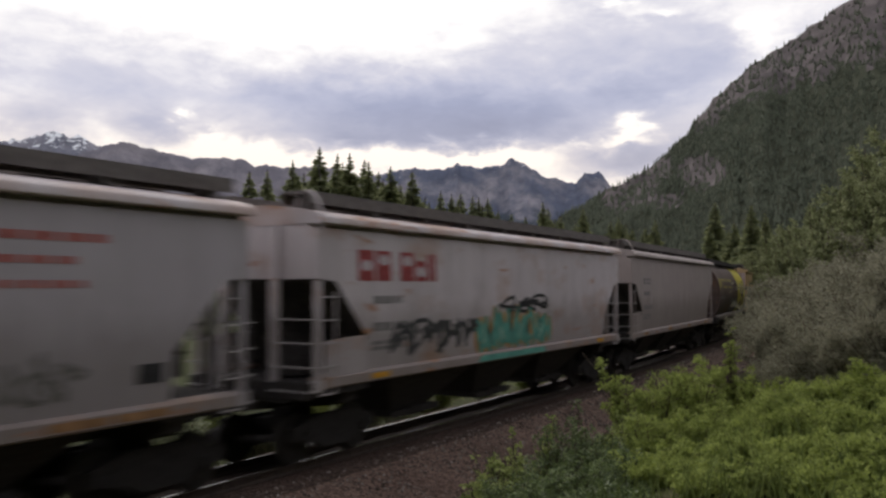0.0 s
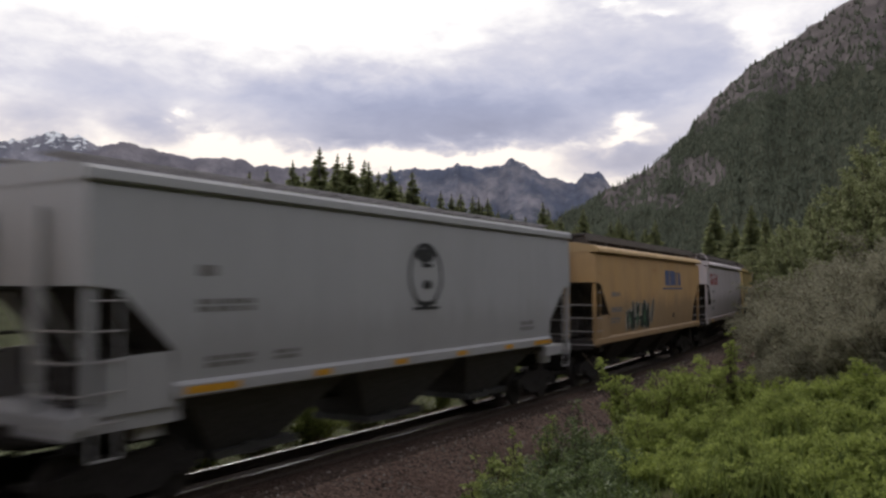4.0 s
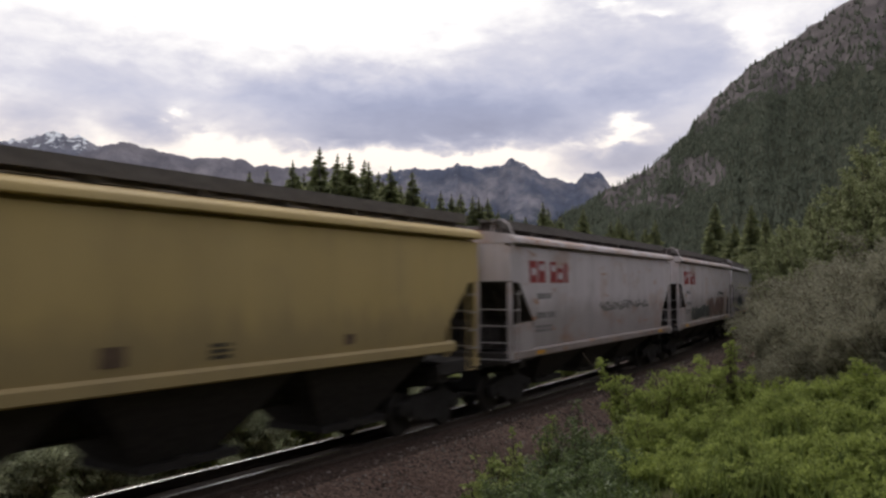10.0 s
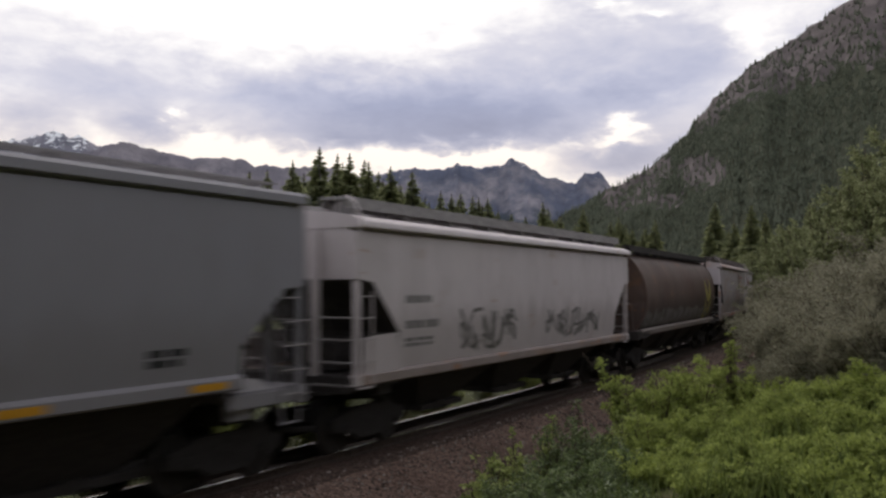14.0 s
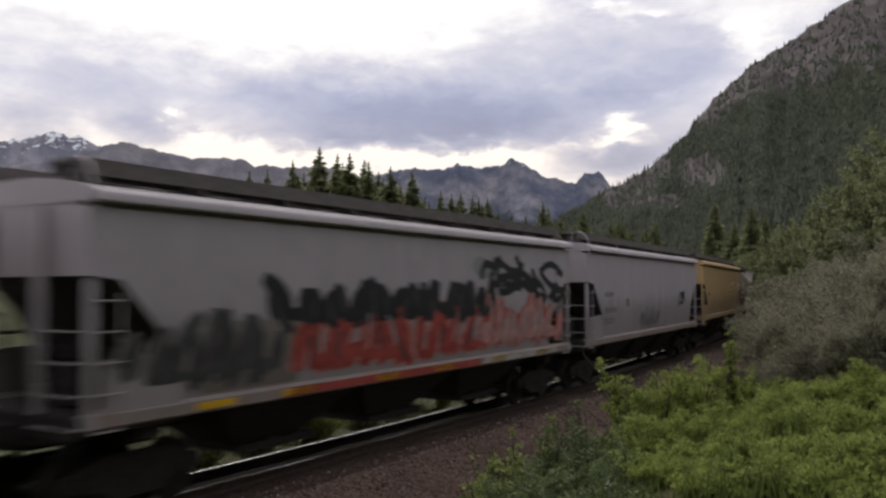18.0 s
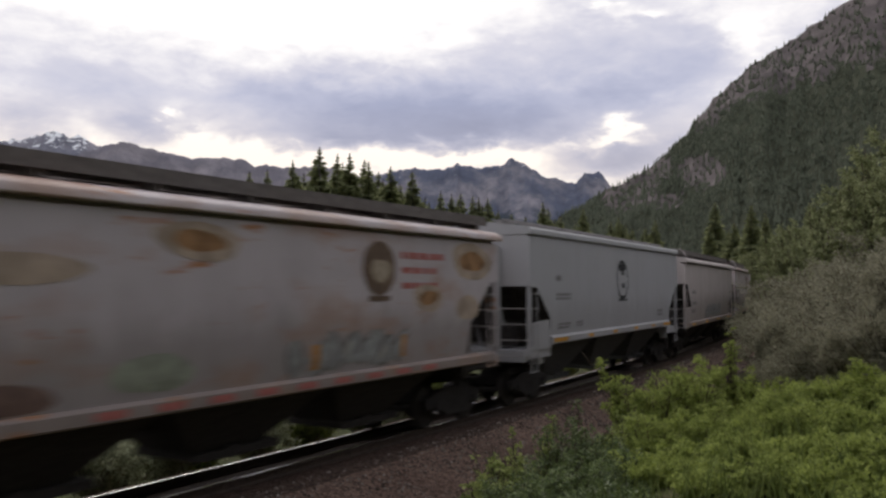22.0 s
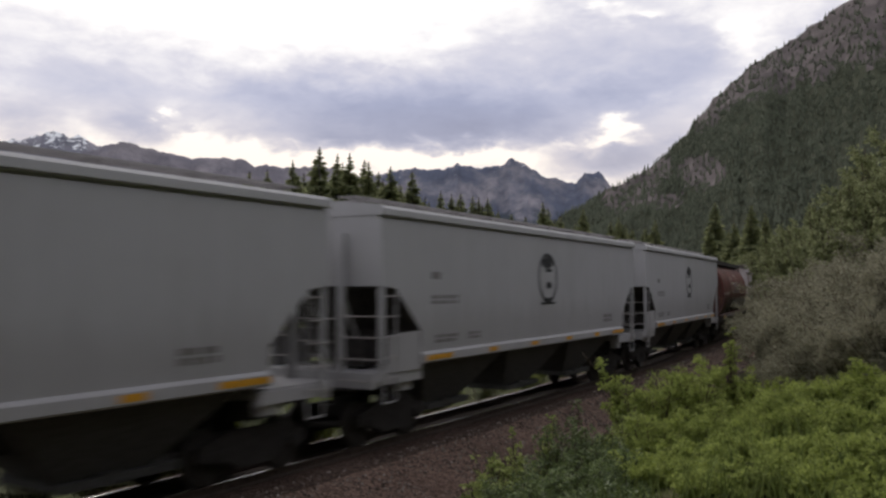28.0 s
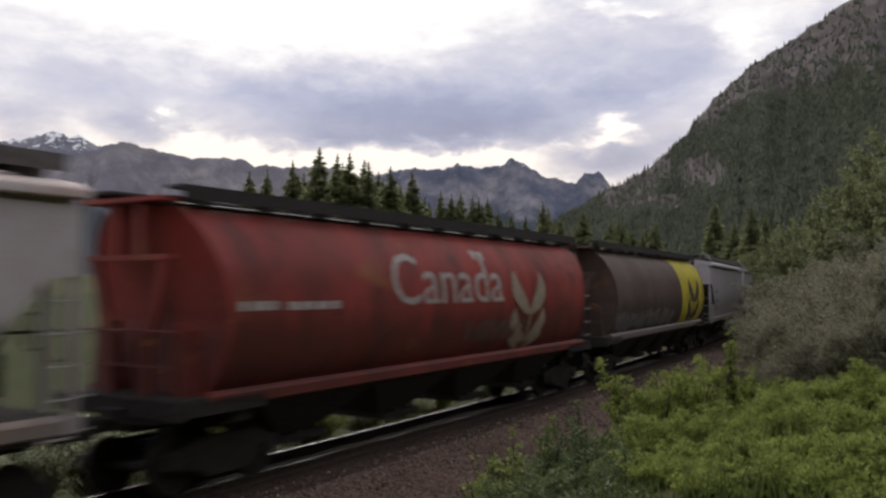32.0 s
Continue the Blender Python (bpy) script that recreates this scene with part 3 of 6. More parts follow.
def conifer(name, label, at, height, seed, group="", mat=None, slim=0.17, sparse=1.0):
    """Spruce: tapered trunk with whorls of drooping, needled boughs."""
    rng = random.Random(seed)
    trunk, boughs = Shape(), Shape()
    lean = Vector((rng.uniform(-0.015, 0.015), rng.uniform(-0.015, 0.015), 1))
    for k in range(5):
        a, b = k / 5, (k + 1) / 5
        r = 0.014 * height * (1 - a) + 0.02
        trunk.bar(lean * height * a, lean * height * b, r, 6)
    z = 0.08 * height
    while z < height * 0.99:
        k = z / height
        reach = slim * height * (1 - k) ** 0.8 * rng.uniform(0.8, 1.1) + 0.12
        for i in range(int(8 * sparse + 5 * (1 - k))):
            a = rng.uniform(0, 6.283)
            L = reach * rng.uniform(0.55, 1.1)
            o = lean * z
            c, s = math.cos(a), math.sin(a)
            w = L * 0.36
            tip = Vector((c * L, s * L, -0.28 * L + rng.uniform(-0.1, 0.15) * L))
            mid = tip * 0.55 + Vector((0, 0, 0.10 * L))
            side = Vector((-s, c, 0))
            hang = Vector((0, 0, -0.26 * L - 0.006 * height))
            boughs.add([o, o + mid + side * w, o + tip, o + mid - side * w, o + mid + hang, o + tip * 0.25 + hang * 0.9], [(0, 1, 2), (0, 2, 3), (0, 5, 4, 2)])
            for t in (0.35, 0.6, 0.82):
                q = o + tip * t + Vector((0, 0, 0.06 * L))
                for sg in (-1, 1):
                    e = q + side * sg * w * rng.uniform(0.7, 1.3) + tip * 0.18 - Vector((0, 0, L * rng.uniform(0.05, 0.2)))
                    boughs.add([q, q + tip * 0.14, e], [(0, 1, 2)])
        z += height * rng.uniform(0.014, 0.024)
    boughs.add([lean * height * 0.95 + Vector((0.06, 0, 0)), lean * height * 0.95 + Vector((-0.06, 0.04, 0)), lean * height * 1.01], [(0, 1, 2)])
    e = thing(name, label, "tree", at, group)
    part("trunk", trunk, M_BARK, e, smooth=60)
    me = bpy.data.meshes.new("crown")
    me.from_pydata(boughs.v, [], boughs.f)
    part("crown", me, mat or M_NEEDLE, e)
    return e


def place(az, dist, base=None):
    """Ground point in a direction (degrees left of the heading) at a distance."""
    x, y = -dist * math.sin(radians(az)), dist * math.cos(radians(az))
    return (x, y, ground_z(x, y) - 0.1 if base is None else base)

# ---- the train ----
SPEED = 19.328
HALF = 8.18                      # half the length of a hopper's eaves
WHEELSETS, TRAIN = [], []
CACHE = {}


def cached(key, build, smooth=0.0):
    if key not in CACHE:
        CACHE[key] = build().mesh(key.split("/")[-1], smooth)
    return CACHE[key]


# outline of each kind of hopper: (half width, height) from the sill up to the eaves
SIDE = {
    "slab": [(1.47, 1.22), (1.535, 1.6), (1.575, 2.2), (1.59, 2.8), (1.58, 3.3), (1.56, 3.7), (1.55, 4.05), (1.40, 4.06), (1.40, 4.15)],
    "high": [(1.47, 1.28), (1.535, 1.65), (1.575, 2.2), (1.59, 2.8), (1.58, 3.3), (1.56, 3.7), (1.55, 4.05), (1.40, 4.06), (1.40, 4.15)],
    "mid": [(1.47, 1.40), (1.535, 1.7), (1.575, 2.2), (1.59, 2.8), (1.58, 3.3), (1.56, 3.7), (1.55, 4.05), (1.40, 4.06), (1.40, 4.15)],
    "deep": [(1.50, 1.64), (1.545, 1.9), (1.575, 2.3), (1.59, 2.8), (1.58, 3.3), (1.56, 3.7), (1.55, 4.05), (1.40, 4.06), (1.40, 4.15)],
    "tall": [(1.53, 1.48), (1.555, 1.8), (1.575, 2.2), (1.58, 3.0), (1.57, 3.6), (1.55, 4.36), (1.49, 4.37), (1.49, 4.46)],
    "round": [(1.10, 1.20), (1.34, 1.5), (1.50, 1.85), (1.585, 2.3), (1.60, 2.7), (1.54, 3.2), (1.40, 3.6), (1.19, 3.95), (0.95, 4.18), (0.80, 4.29)],
    "ribbed": [(1.50, 1.22), (1.50, 2.2), (1.50, 3.0), (1.50, 4.05), (1.40, 4.06), (1.40, 4.15)],
}


def rounded(points, cuts=4):
    """The same outline with a smooth curve through its points."""
    out = []
    for i in range(len(points) - 1):
        a, b, c, d = (points[min(max(i + k, 0), len(points) - 1)] for k in (-1, 0, 1, 2))
        for k in range(cuts):
            t = k / cuts
            out.append(tuple(0.5 * (2 * b[j] + (c[j] - a[j]) * t + (2 * a[j] - 5 * b[j] + 4 * c[j] - d[j]) * t * t + (3 * b[j] - a[j] - 3 * c[j] + d[j]) * t ** 3) for j in (0, 1)))
    return out + [points[-1]]


SIDE["round"] = rounded(SIDE["round"])
SILL = {"slab": 1.08, "high": 1.14, "mid": 1.27, "deep": 1.51, "tall": 1.35, "round": 1.10, "ribbed": 1.10}


def side_x(kind, z):
    p = SIDE[kind]
    return float(np.interp(z, [b for a, b in p], [a for a, b in p]))


def end_top(kind):
    """Lower edge of the end sheet."""
    return 3.0 if kind == "tall" else 3.13


def reach(kind, z):
    """Half length of the body at height z: the ends curve in below the end sheet."""
    if kind == "round":
        return float(np.interp(z, [1.2, 1.8, 2.4, 3.2, 4.2], [7.62, 7.48, 7.42, 7.56, 7.86]))
    return float(np.interp(z, [1.2, 2.05, end_top(kind) - 0.05, end_top(kind)], [6.70, 6.72, 7.70, HALF]))


def hopper_body(kind):
    """Both sides, end sheets and slope sheets in one shell."""
    sh = Shape()
    zs = sorted(set([b for a, b in SIDE[kind]] + ([] if kind == "round" else [2.05, end_top(kind) - 0.05, end_top(kind)])))
    ring = []
    for z in zs:
        w, l = side_x(kind, z), reach(kind, z)
        if kind == "round":
            q = [(w, 0.0), (w, l * 0.5), (w, l), (w * 0.6, l - 0.05), (0.0, l - 0.07)]
            right = [(x, -y, z) for x, y in q[:0:-1]] + [(x, y, z) for x, y in q]
            ring.append(right + [(-x, y, z) for x, y, _ in right[-2:0:-1]])
        else:
            ring.append([(w, -l, z), (w, 0, z), (w, l, z), (0, l + 0.02, z), (-w, l, z), (-w, 0, z), (-w, -l, z), (0, -l - 0.02, z)])
    sh.grid(ring, True)
    n = len(ring[0])
    if kind != "round":
        # the sloping end sheets are parts of their own
        sh.f = [f for f in sh.f if not (max(sh.v[i][2] for i in f) < end_top(kind) + 0.005 and min(abs(sh.v[i][0]) for i in f) < 0.01)]
    sh.f.append(tuple(range(n))[::-1])
    top = len(sh.v) - n
    sh.f.append(tuple(range(top, top + n)))
    return sh


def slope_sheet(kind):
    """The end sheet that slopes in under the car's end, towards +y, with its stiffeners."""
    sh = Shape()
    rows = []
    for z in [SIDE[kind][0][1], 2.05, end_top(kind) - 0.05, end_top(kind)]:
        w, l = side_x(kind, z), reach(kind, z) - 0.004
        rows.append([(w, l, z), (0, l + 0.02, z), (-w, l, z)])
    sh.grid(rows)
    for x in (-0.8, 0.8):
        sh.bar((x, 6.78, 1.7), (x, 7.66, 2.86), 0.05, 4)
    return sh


def end_rim():
    """Raised band round the end of a cylindrical hopper, towards +y."""
    sh = Shape()
    for sx in (-1, 1):
        sh.grid([[(sx * (side_x("round", z) + a), reach("round", z) + b, z) for a, b in ((0.016, -0.07), (0.016, 0.03), (-0.08, 0.03), (-0.08, -0.03))] for z in [b for a, b in SIDE["round"]]], True)
    return sh


def hopper_roof(kind):
    """Roof with an eave that stands proud of the side."""
    if kind == "round":
        p = [(0.76, 4.27), (0.83, 4.285), (0.82, 4.315), (0.7, 4.35), (0.4, 4.39), (0, 4.41)]
        l = 7.95
    elif kind == "tall":
        p = [(1.48, 4.42), (1.60, 4.42), (1.615, 4.435), (1.605, 4.56), (1.55, 4.62), (1.10, 4.68), (0.5, 4.72), (0, 4.74)]
        l = HALF + 0.03
    else:
        p = [(1.42, 4.125), (1.655, 4.125), (1.675, 4.145), (1.665, 4.23), (1.62, 4.285), (1.42, 4.36), (0.9, 4.45), (0.4, 4.50), (0, 4.51)]
        l = HALF + 0.03
    q = p + [(-a, b) for a, b in p[-2::-1]]
    sh = Shape().grid([[(a, y, b) for a, b in q] for y in (-l, -l + 0.05, 0, l - 0.05, l)])
    m = len(q)
    sh.f.append(tuple(range(m)))
    sh.f.append(tuple(range(4 * m, 5 * m))[::-1])
    return sh


def hatch():
    """One round-cornered roof hatch cover with its hinge."""
    sh = Shape()
    sh.prism([(-0.30, -0.48), (-0.36, -0.40), (-0.36, 0.40), (-0.30, 0.48), (0.30, 0.48), (0.36, 0.40), (0.36, -0.40), (0.30, -0.48)], 0.0, 0.07, 2)
    sh.prism([(-0.27, -0.40), (-0.27, 0.40), (0.27, 0.40), (0.27, -0.40)], 0.07, 0.10, 2)
    sh.bar((0.37, -0.3, 0.05), (0.37, 0.3, 0.05), 0.02, 5)
    return sh


def roof_walk():
    """Deep-edged running board on brackets."""
    sh = Shape()
    for x in (-0.2, 0.0, 0.2):
        sh.box((x, 0, 0.06), (0.16, 16.3, 0.05))
    for x in (-0.29, 0.29):
        sh.box((x, 0, -0.025), (0.03, 16.3, 0.23))
    for i in range(9):
        sh.box((0, -7.8 + 1.95 * i, -0.13), (0.5, 0.16, 0.22))
    return sh


def thin_walk():
    """Light open-grating walk close over the roof."""
    sh = Shape()
    for x in (-0.2, -0.1, 0.0, 0.1, 0.2):
        sh.box((x, 0, 0.0), (0.03, 16.3, 0.035))
    for i in range(28):
        sh.box((0, -8.0 + 0.593 * i, -0.01), (0.44, 0.03, 0.03))
    for i in range(9):
        sh.box((0, -7.8 + 1.95 * i, -0.07), (0.4, 0.06, 0.12))
    return sh


def roof_fence():
    """Edge board of a round hopper's roof walk."""
    sh = Shape()
    sh.box((0, 0, 0.06), (0.42, 16.0, 0.05)).box((0.20, 0, -0.04), (0.03, 16.0, 0.21))
    for i in range(11):
        sh.box((-0.06, -7.4 + 1.48 * i, -0.10), (0.3, 0.07, 0.22))
    return sh


def side_sill(kind):
    x, z, l = SIDE[kind][0][0], SILL[kind], {"tall": 6.7, "round": 7.75, "deep": 7.1}.get(kind, 7.98)
    if kind == "round":
        x = 1.40
    return Shape().prism([(x - 0.25, z + 0.02), (x + 0.06, z), (x + 0.09, z + 0.03), (x + 0.09, z + 0.19), (x + 0.05, z + 0.23), (x - 0.02, z + 0.26), (x - 0.25, z + 0.2)], -l, l, 1)


def side_gusset():
    """Low side plate that closes the end bay below the slope sheet."""
    o = [(6.6, 1.25), (7.92, 1.25), (7.92, 2.0), (7.3, 2.04), (6.6, 2.06)]
    return Shape().prism(o, -0.012, 0.012, 0)


def chute(kind, a, b):
    """Discharge hopper with its gate; a and b are its half lengths at the top and at the outlet."""
    sh = Shape()
    top = SILL[kind] + 0.15
    ring = [[(1.36, -a, top), (1.36, a, top), (-1.36, a, top), (-1.36, -a, top)],
            [(1.3, -a * 0.92, top - 0.22), (1.3, a * 0.92, top - 0.22), (-1.3, a * 0.92, top - 0.22), (-1.3, -a * 0.92, top - 0.22)],
            [(0.62, -b, 0.24), (0.62, b, 0.24), (-0.62, b, 0.24), (-0.62, -b, 0.24)]]
    sh.grid(ring, True)
    sh.f.append((8, 9, 10, 11))
    sh.box((0, 0.2, 0.18), (1.5, b * 2.1 + 0.4, 0.13)).box((0.72, 0, 0.2), (0.1, 0.3, 0.2)).bar((-0.8, 0.2, 0.14), (0.85, 0.2, 0.14), 0.03, 6)
    return sh


def centre_sill():
    sh = Shape()
    sh.box((0, 0, 0.93), (0.5, 17.0, 0.34)).box((0, 0, 0.74), (0.62, 16.6, 0.04))
    return sh


END_PIECES = [("end_sill", lambda: Shape().box((0, 8.28, 1.12), (2.95, 0.16, 0.30))), ("end_walkway", lambda: Shape().box((0, 7.5, 1.25), (2.9, 1.6, 0.06))), ("body_bolster", lambda: Shape().box((0, 6.95, 1.0), (2.7, 0.42, 0.36))),
              ("side_beam", lambda: Shape().box((1.42, 7.45, 1.13), (0.14, 1.8, 0.22))), ("side_beam", lambda: Shape().box((-1.42, 7.45, 1.13), (0.14, 1.8, 0.22))),
              ("slope_brace", lambda: Shape().bar((0.45, 7.1, 1.25), (0.45, 8.05, 2.9), 0.05, 5)), ("slope_brace", lambda: Shape().bar((-0.45, 7.1, 1.25), (-0.45, 8.05, 2.9), 0.05, 5))]


def end_post():
    return Shape().box((0, 0, 2.66), (0.17, 0.09, 2.84))


def roof_rail():
    """Bent bar that guards the end of the roof walk."""
    top = 4.74
    sh = Shape()
    pts = [(1.62, 8.16, 3.95), (1.64, 8.17, top - 0.42), (1.50, 8.17, top - 0.12), (1.32, 8.15, top), (1.06, 8.12, top - 0.02), (1.0, 8.1, top - 0.3)]
    rows = []
    for x, y, z in pts:
        rows.append([(x - 0.015, y - 0.015, z - 0.012), (x + 0.015, y - 0.015, z + 0.015), (x + 0.015, y + 0.015, z + 0.015), (x - 0.015, y + 0.015, z - 0.012)])
    return sh.grid(rows, True)


def brake_gear():
    sh = Shape()
    sh.bar((0.55, 7.55, 1.55), (0.55, 7.55, 2.1), 0.16, 10).box((-0.55, 7.6, 1.62), (0.6, 0.5, 0.55)).bar((-0.9, 7.5, 1.95), (0.9, 7.5, 1.95), 0.03, 5)
    ring = [Vector((0.1 + 0.27 * math.cos(t), 8.42, 2.35 + 0.27 * math.sin(t))) for t in (2 * math.pi * i / 14 for i in range(14))]
    for i in range(14):
        sh.bar(ring[i], ring[(i + 1) % 14], 0.018, 4)
    for i in (0, 5, 9):
        sh.bar((0.1, 8.4, 2.35), ring[i], 0.014, 4)
    sh.bar((0.1, 8.05, 2.35), (0.1, 8.43, 2.35), 0.03, 5)
    return sh


def corner_post():
    return Shape().box((0, 0, 2.12), (0.08, 0.13, 1.98)).box((0, 0, 1.2), (0.13, 0.24, 0.2))


def ladder(low, rungs=True, top=2.9):
    """Two rails, joined at the foot, with the far side's rungs in place."""
    sh = Shape()
    w, z0, z1 = 0.42, 0.66 if low else 1.03, top
    sh.prism([(-w / 2 - 0.013, z0), (-w / 2 - 0.013, z1), (-w / 2 + 0.013, z1), (-w / 2 + 0.013, z0 + 0.03), (w / 2 - 0.013, z0 + 0.03), (w / 2 - 0.013, z1), (w / 2 + 0.013, z1), (w / 2 + 0.013, z0)], -0.013, 0.013, 0)
    if rungs:
        for z in rung_heights(low, top):
            sh.bar((0.05, -w / 2 - 0.02, z), (0.05, w / 2 + 0.02, z), 0.014, 5)
    return sh


def rung_heights(low, top=2.9):
    z0 = 0.66 if low else 1.03
    n = round((top - z0) / 0.43)
    return [z0 + 0.1 + i * (top - z0 - 0.2) / n for i in range(1, n + 1)]


def rung():
    return Shape().bar((0.05, -0.23, 0), (0.05, 0.23, 0), 0.014, 5)


def add_ladder(name, car, mat, at, turn, low, near, top=2.9):
    """A ladder whose rungs are parts of it on the side that faces the bank."""
    ob = part(name, cached("%d%d/%s" % (low, near, name), lambda: ladder(low, not near, top)), mat, car, at=at)
    ob.rotation_euler = (0, 0, turn)
    if near:
        for z in rung_heights(low, top):
            part("rung", cached("rung", rung), M_RUNG, ob, at=(0, 0, z))


def coupler():
    sh = Shape()
    sh.box((0, 8.55, 0.86), (0.2, 0.6, 0.2)).prism([(-0.17, 8.80), (-0.19, 9.0), (-0.05, 9.02), (0.02, 8.92), (0.16, 8.98), (0.18, 8.80)], 0.70, 1.02, 2)
    sh.bar((-1.2, 8.5, 0.95), (0.1, 8.55, 0.95), 0.018, 5).bar((0.3, 8.4, 0.9), (0.45, 8.85, 0.55), 0.03, 5)
    return sh


def side_frame():
    """Cast truck side frame with its pedestals and spring pocket."""
    o = [(-1.22, 0.44), (-1.22, 0.66), (-0.95, 0.72), (-0.55, 0.84), (0.55, 0.84), (0.95, 0.72), (1.22, 0.66), (1.22, 0.44), (1.02, 0.40), (0.78, 0.42), (0.42, 0.22), (-0.42, 0.22), (-0.78, 0.42), (-1.02, 0.40)]
    sh = Shape().prism(o, -0.09, 0.09, 0)
    for y in (-0.2, -0.07, 0.07, 0.2):
        sh.bar((0.05, y, 0.3), (0.05, y, 0.62), 0.055, 7)
    for y in (-0.89, 0.89):
        sh.bar((0, y, 0.47), (0.16, y, 0.47), 0.11, 8)
    return sh


def bolster():
    return Shape().box((0, 0, 0.66), (2.1, 0.42, 0.24)).box((0, 0, 0.90), (0.6, 0.6, 0.28)).box((0, 0, 1.14), (2.5, 0.5, 0.34))


def wheelset():
    """Axle with two flanged wheels, about its own axis."""
    prof = [(0.0, -0.0001), (0.08, -0.02), (0.11, 0.05), (0.40, 0.03), (0.40, -0.02), (0.455, -0.02), (0.46, 0.10), (0.40, 0.11), (0.13, 0.12), (0.10, 0.16), (0.0, 0.161)]
    sh = Shape()
    n = 18
    for sx in (-1, 1):
        rows = []
        for r, x in prof:
            rows.append([(sx * (0.70 + x), r * math.cos(2 * math.pi * k / n), r * math.sin(2 * math.pi * k / n)) for k in range(n)])
        sh.grid(rows, True)
        fl = [[(sx * (0.675 + x), r * math.cos(2 * math.pi * k / n), r * math.sin(2 * math.pi * k / n)) for k in range(n)] for r, x in ((0.40, 0.0), (0.485, 0.0), (0.485, 0.025), (0.45, 0.03))]
        sh.grid(fl, True)
    return sh.bar((-0.98, 0, 0), (0.98, 0, 0), 0.075, 8)


def round_end():
    """End frame of a round hopper: a cross beam on two converging legs, stub posts under the roof, a low gear case."""
    sh = Shape()
    for sx in (-1, 1):
        sh.prism([(sx * 0.95, 3.42), (sx * 0.78, 3.42), (sx * 0.34, 2.2), (sx * 0.34, 1.2), (sx * 0.52, 1.2), (sx * 0.52, 2.16)], 8.04, 8.16, 1)
        sh.prism([(sx * 0.72, 1.2), (sx * 1.16, 1.2), (sx * 1.1, 2.3), (sx * 0.8, 2.42)], 7.62, 7.9, 1)
        sh.box((sx * 0.3, 8.1, 3.85), (0.15, 0.16, 0.9)).bar((sx * 1.28, 8.2, 1.2), (sx * 1.28, 8.2, 2.3), 0.02, 5)
    sh.box((0, 8.1, 3.45), (2.0, 0.16, 0.09)).box((0, 8.12, 4.36), (1.9, 0.42, 0.07))
    return sh.bar((-1.3, 8.2, 2.3), (1.3, 8.2, 2.3), 0.018, 5).bar((-1.3, 8.2, 1.75), (1.3, 8.2, 1.75), 0.018, 5)


def wide_rung():
    """Grab iron across one end bay."""
    return Shape().bar((0.60, 8.36, 0), (1.52, 8.36, 0), 0.016, 5).bar((0.62, 8.27, 0), (0.62, 8.36, 0), 0.013, 4).bar((1.50, 8.1, 0), (1.50, 8.36, 0), 0.013, 4)


def ribs(car, mat):
    """Upright stiffening ribs of an old rib-sided hopper."""
    for i in range(15):
        y = -7.7 + 1.1 * i
        if abs(y) < 6.6:
            part("side_rib", cached("long/side_rib", lambda: Shape().box((0, 0, 2.7), (0.09, 0.10, 2.8))), mat, car, at=(1.535, y, 0))
        else:
            part("side_rib", cached("short/side_rib", lambda: Shape().box((0, 0, 3.5), (0.09, 0.10, 1.2))), mat, car, at=(1.535, y, 0))


def stencil(kind, bars, lift=0.006):
    """Flat marks on the side: (centre y, centre z, width, height) each, laid on the outline."""
    sh = Shape()
    for y, z, w, h in bars:
        rows = []
        for k in range(4):
            zz = z - h / 2 + h * k / 3
            x = side_x(kind, zz) + lift
            rows.append([(x, y - w / 2, zz), (x, y + w / 2, zz)])
        sh.grid(rows)
    return sh


def blob(sh, kind, y, z, ry, rz, lift, rng, wob=0.25, n=14):
    """A soft sprayed patch that follows the side."""
    rows = []
    ph = [rng.uniform(0, 6.28) for _ in range(3)]
    for k in (0.02, 0.5, 1.0):
        row = []
        for i in range(n):
            t = 2 * math.pi * i / n
            m = k * (1 + wob * (math.sin(2 * t + ph[0]) + 0.6 * math.sin(3 * t + ph[1]) + 0.4 * math.sin(5 * t + ph[2])) * 0.5)
            yy, zz = y + ry * m * math.cos(t), max(z + rz * m * math.sin(t), 1.25)
            row.append((side_x(kind, zz) + lift + (0.012 if kind == "round" else 0), yy, zz))
        rows.append(row)
    sh.grid(rows, True)


def stroke(sh, kind, pts, width, lift):
    """A sprayed line through (y, z) points."""
    L, R = [], []
    for i, (y, z) in enumerate(pts):
        a, b = pts[max(i - 1, 0)], pts[min(i + 1, len(pts) - 1)]
        d = Vector((b[0] - a[0], b[1] - a[1])).normalized() if a != b else Vector((1, 0))
        for out, sg in ((L, 1), (R, -1)):
            yy, zz = y - d.y * width * 0.5 * sg, max(z + d.x * width * 0.5 * sg, 1.25)
            out.append((side_x(kind, zz) + lift + (0.012 if kind == "round" else 0), yy, zz))
    sh.grid([L, R])


def brush(sh, kind, pts, width, lift):
    """A sprayed stroke that swells in the middle and thins at both ends."""
    L, R = [], []
    n = len(pts) - 1
    for i, (y, z) in enumerate(pts):
        a, b = pts[max(i - 1, 0)], pts[min(i + 1, n)]
        d = Vector((b[0] - a[0], b[1] - a[1])).normalized()
        w = width * (0.34 + 0.66 * math.sin(math.pi * (0.08 + 0.84 * i / n)))
        for out, sg in ((L, 1), (R, -1)):
            zz = max(z + d.x * w * 0.5 * sg, 1.25)
            out.append((side_x(kind, zz) + lift + (0.012 if kind == "round" else 0), y - d.y * w * 0.5 * sg, zz))
    sh.grid([L, R])


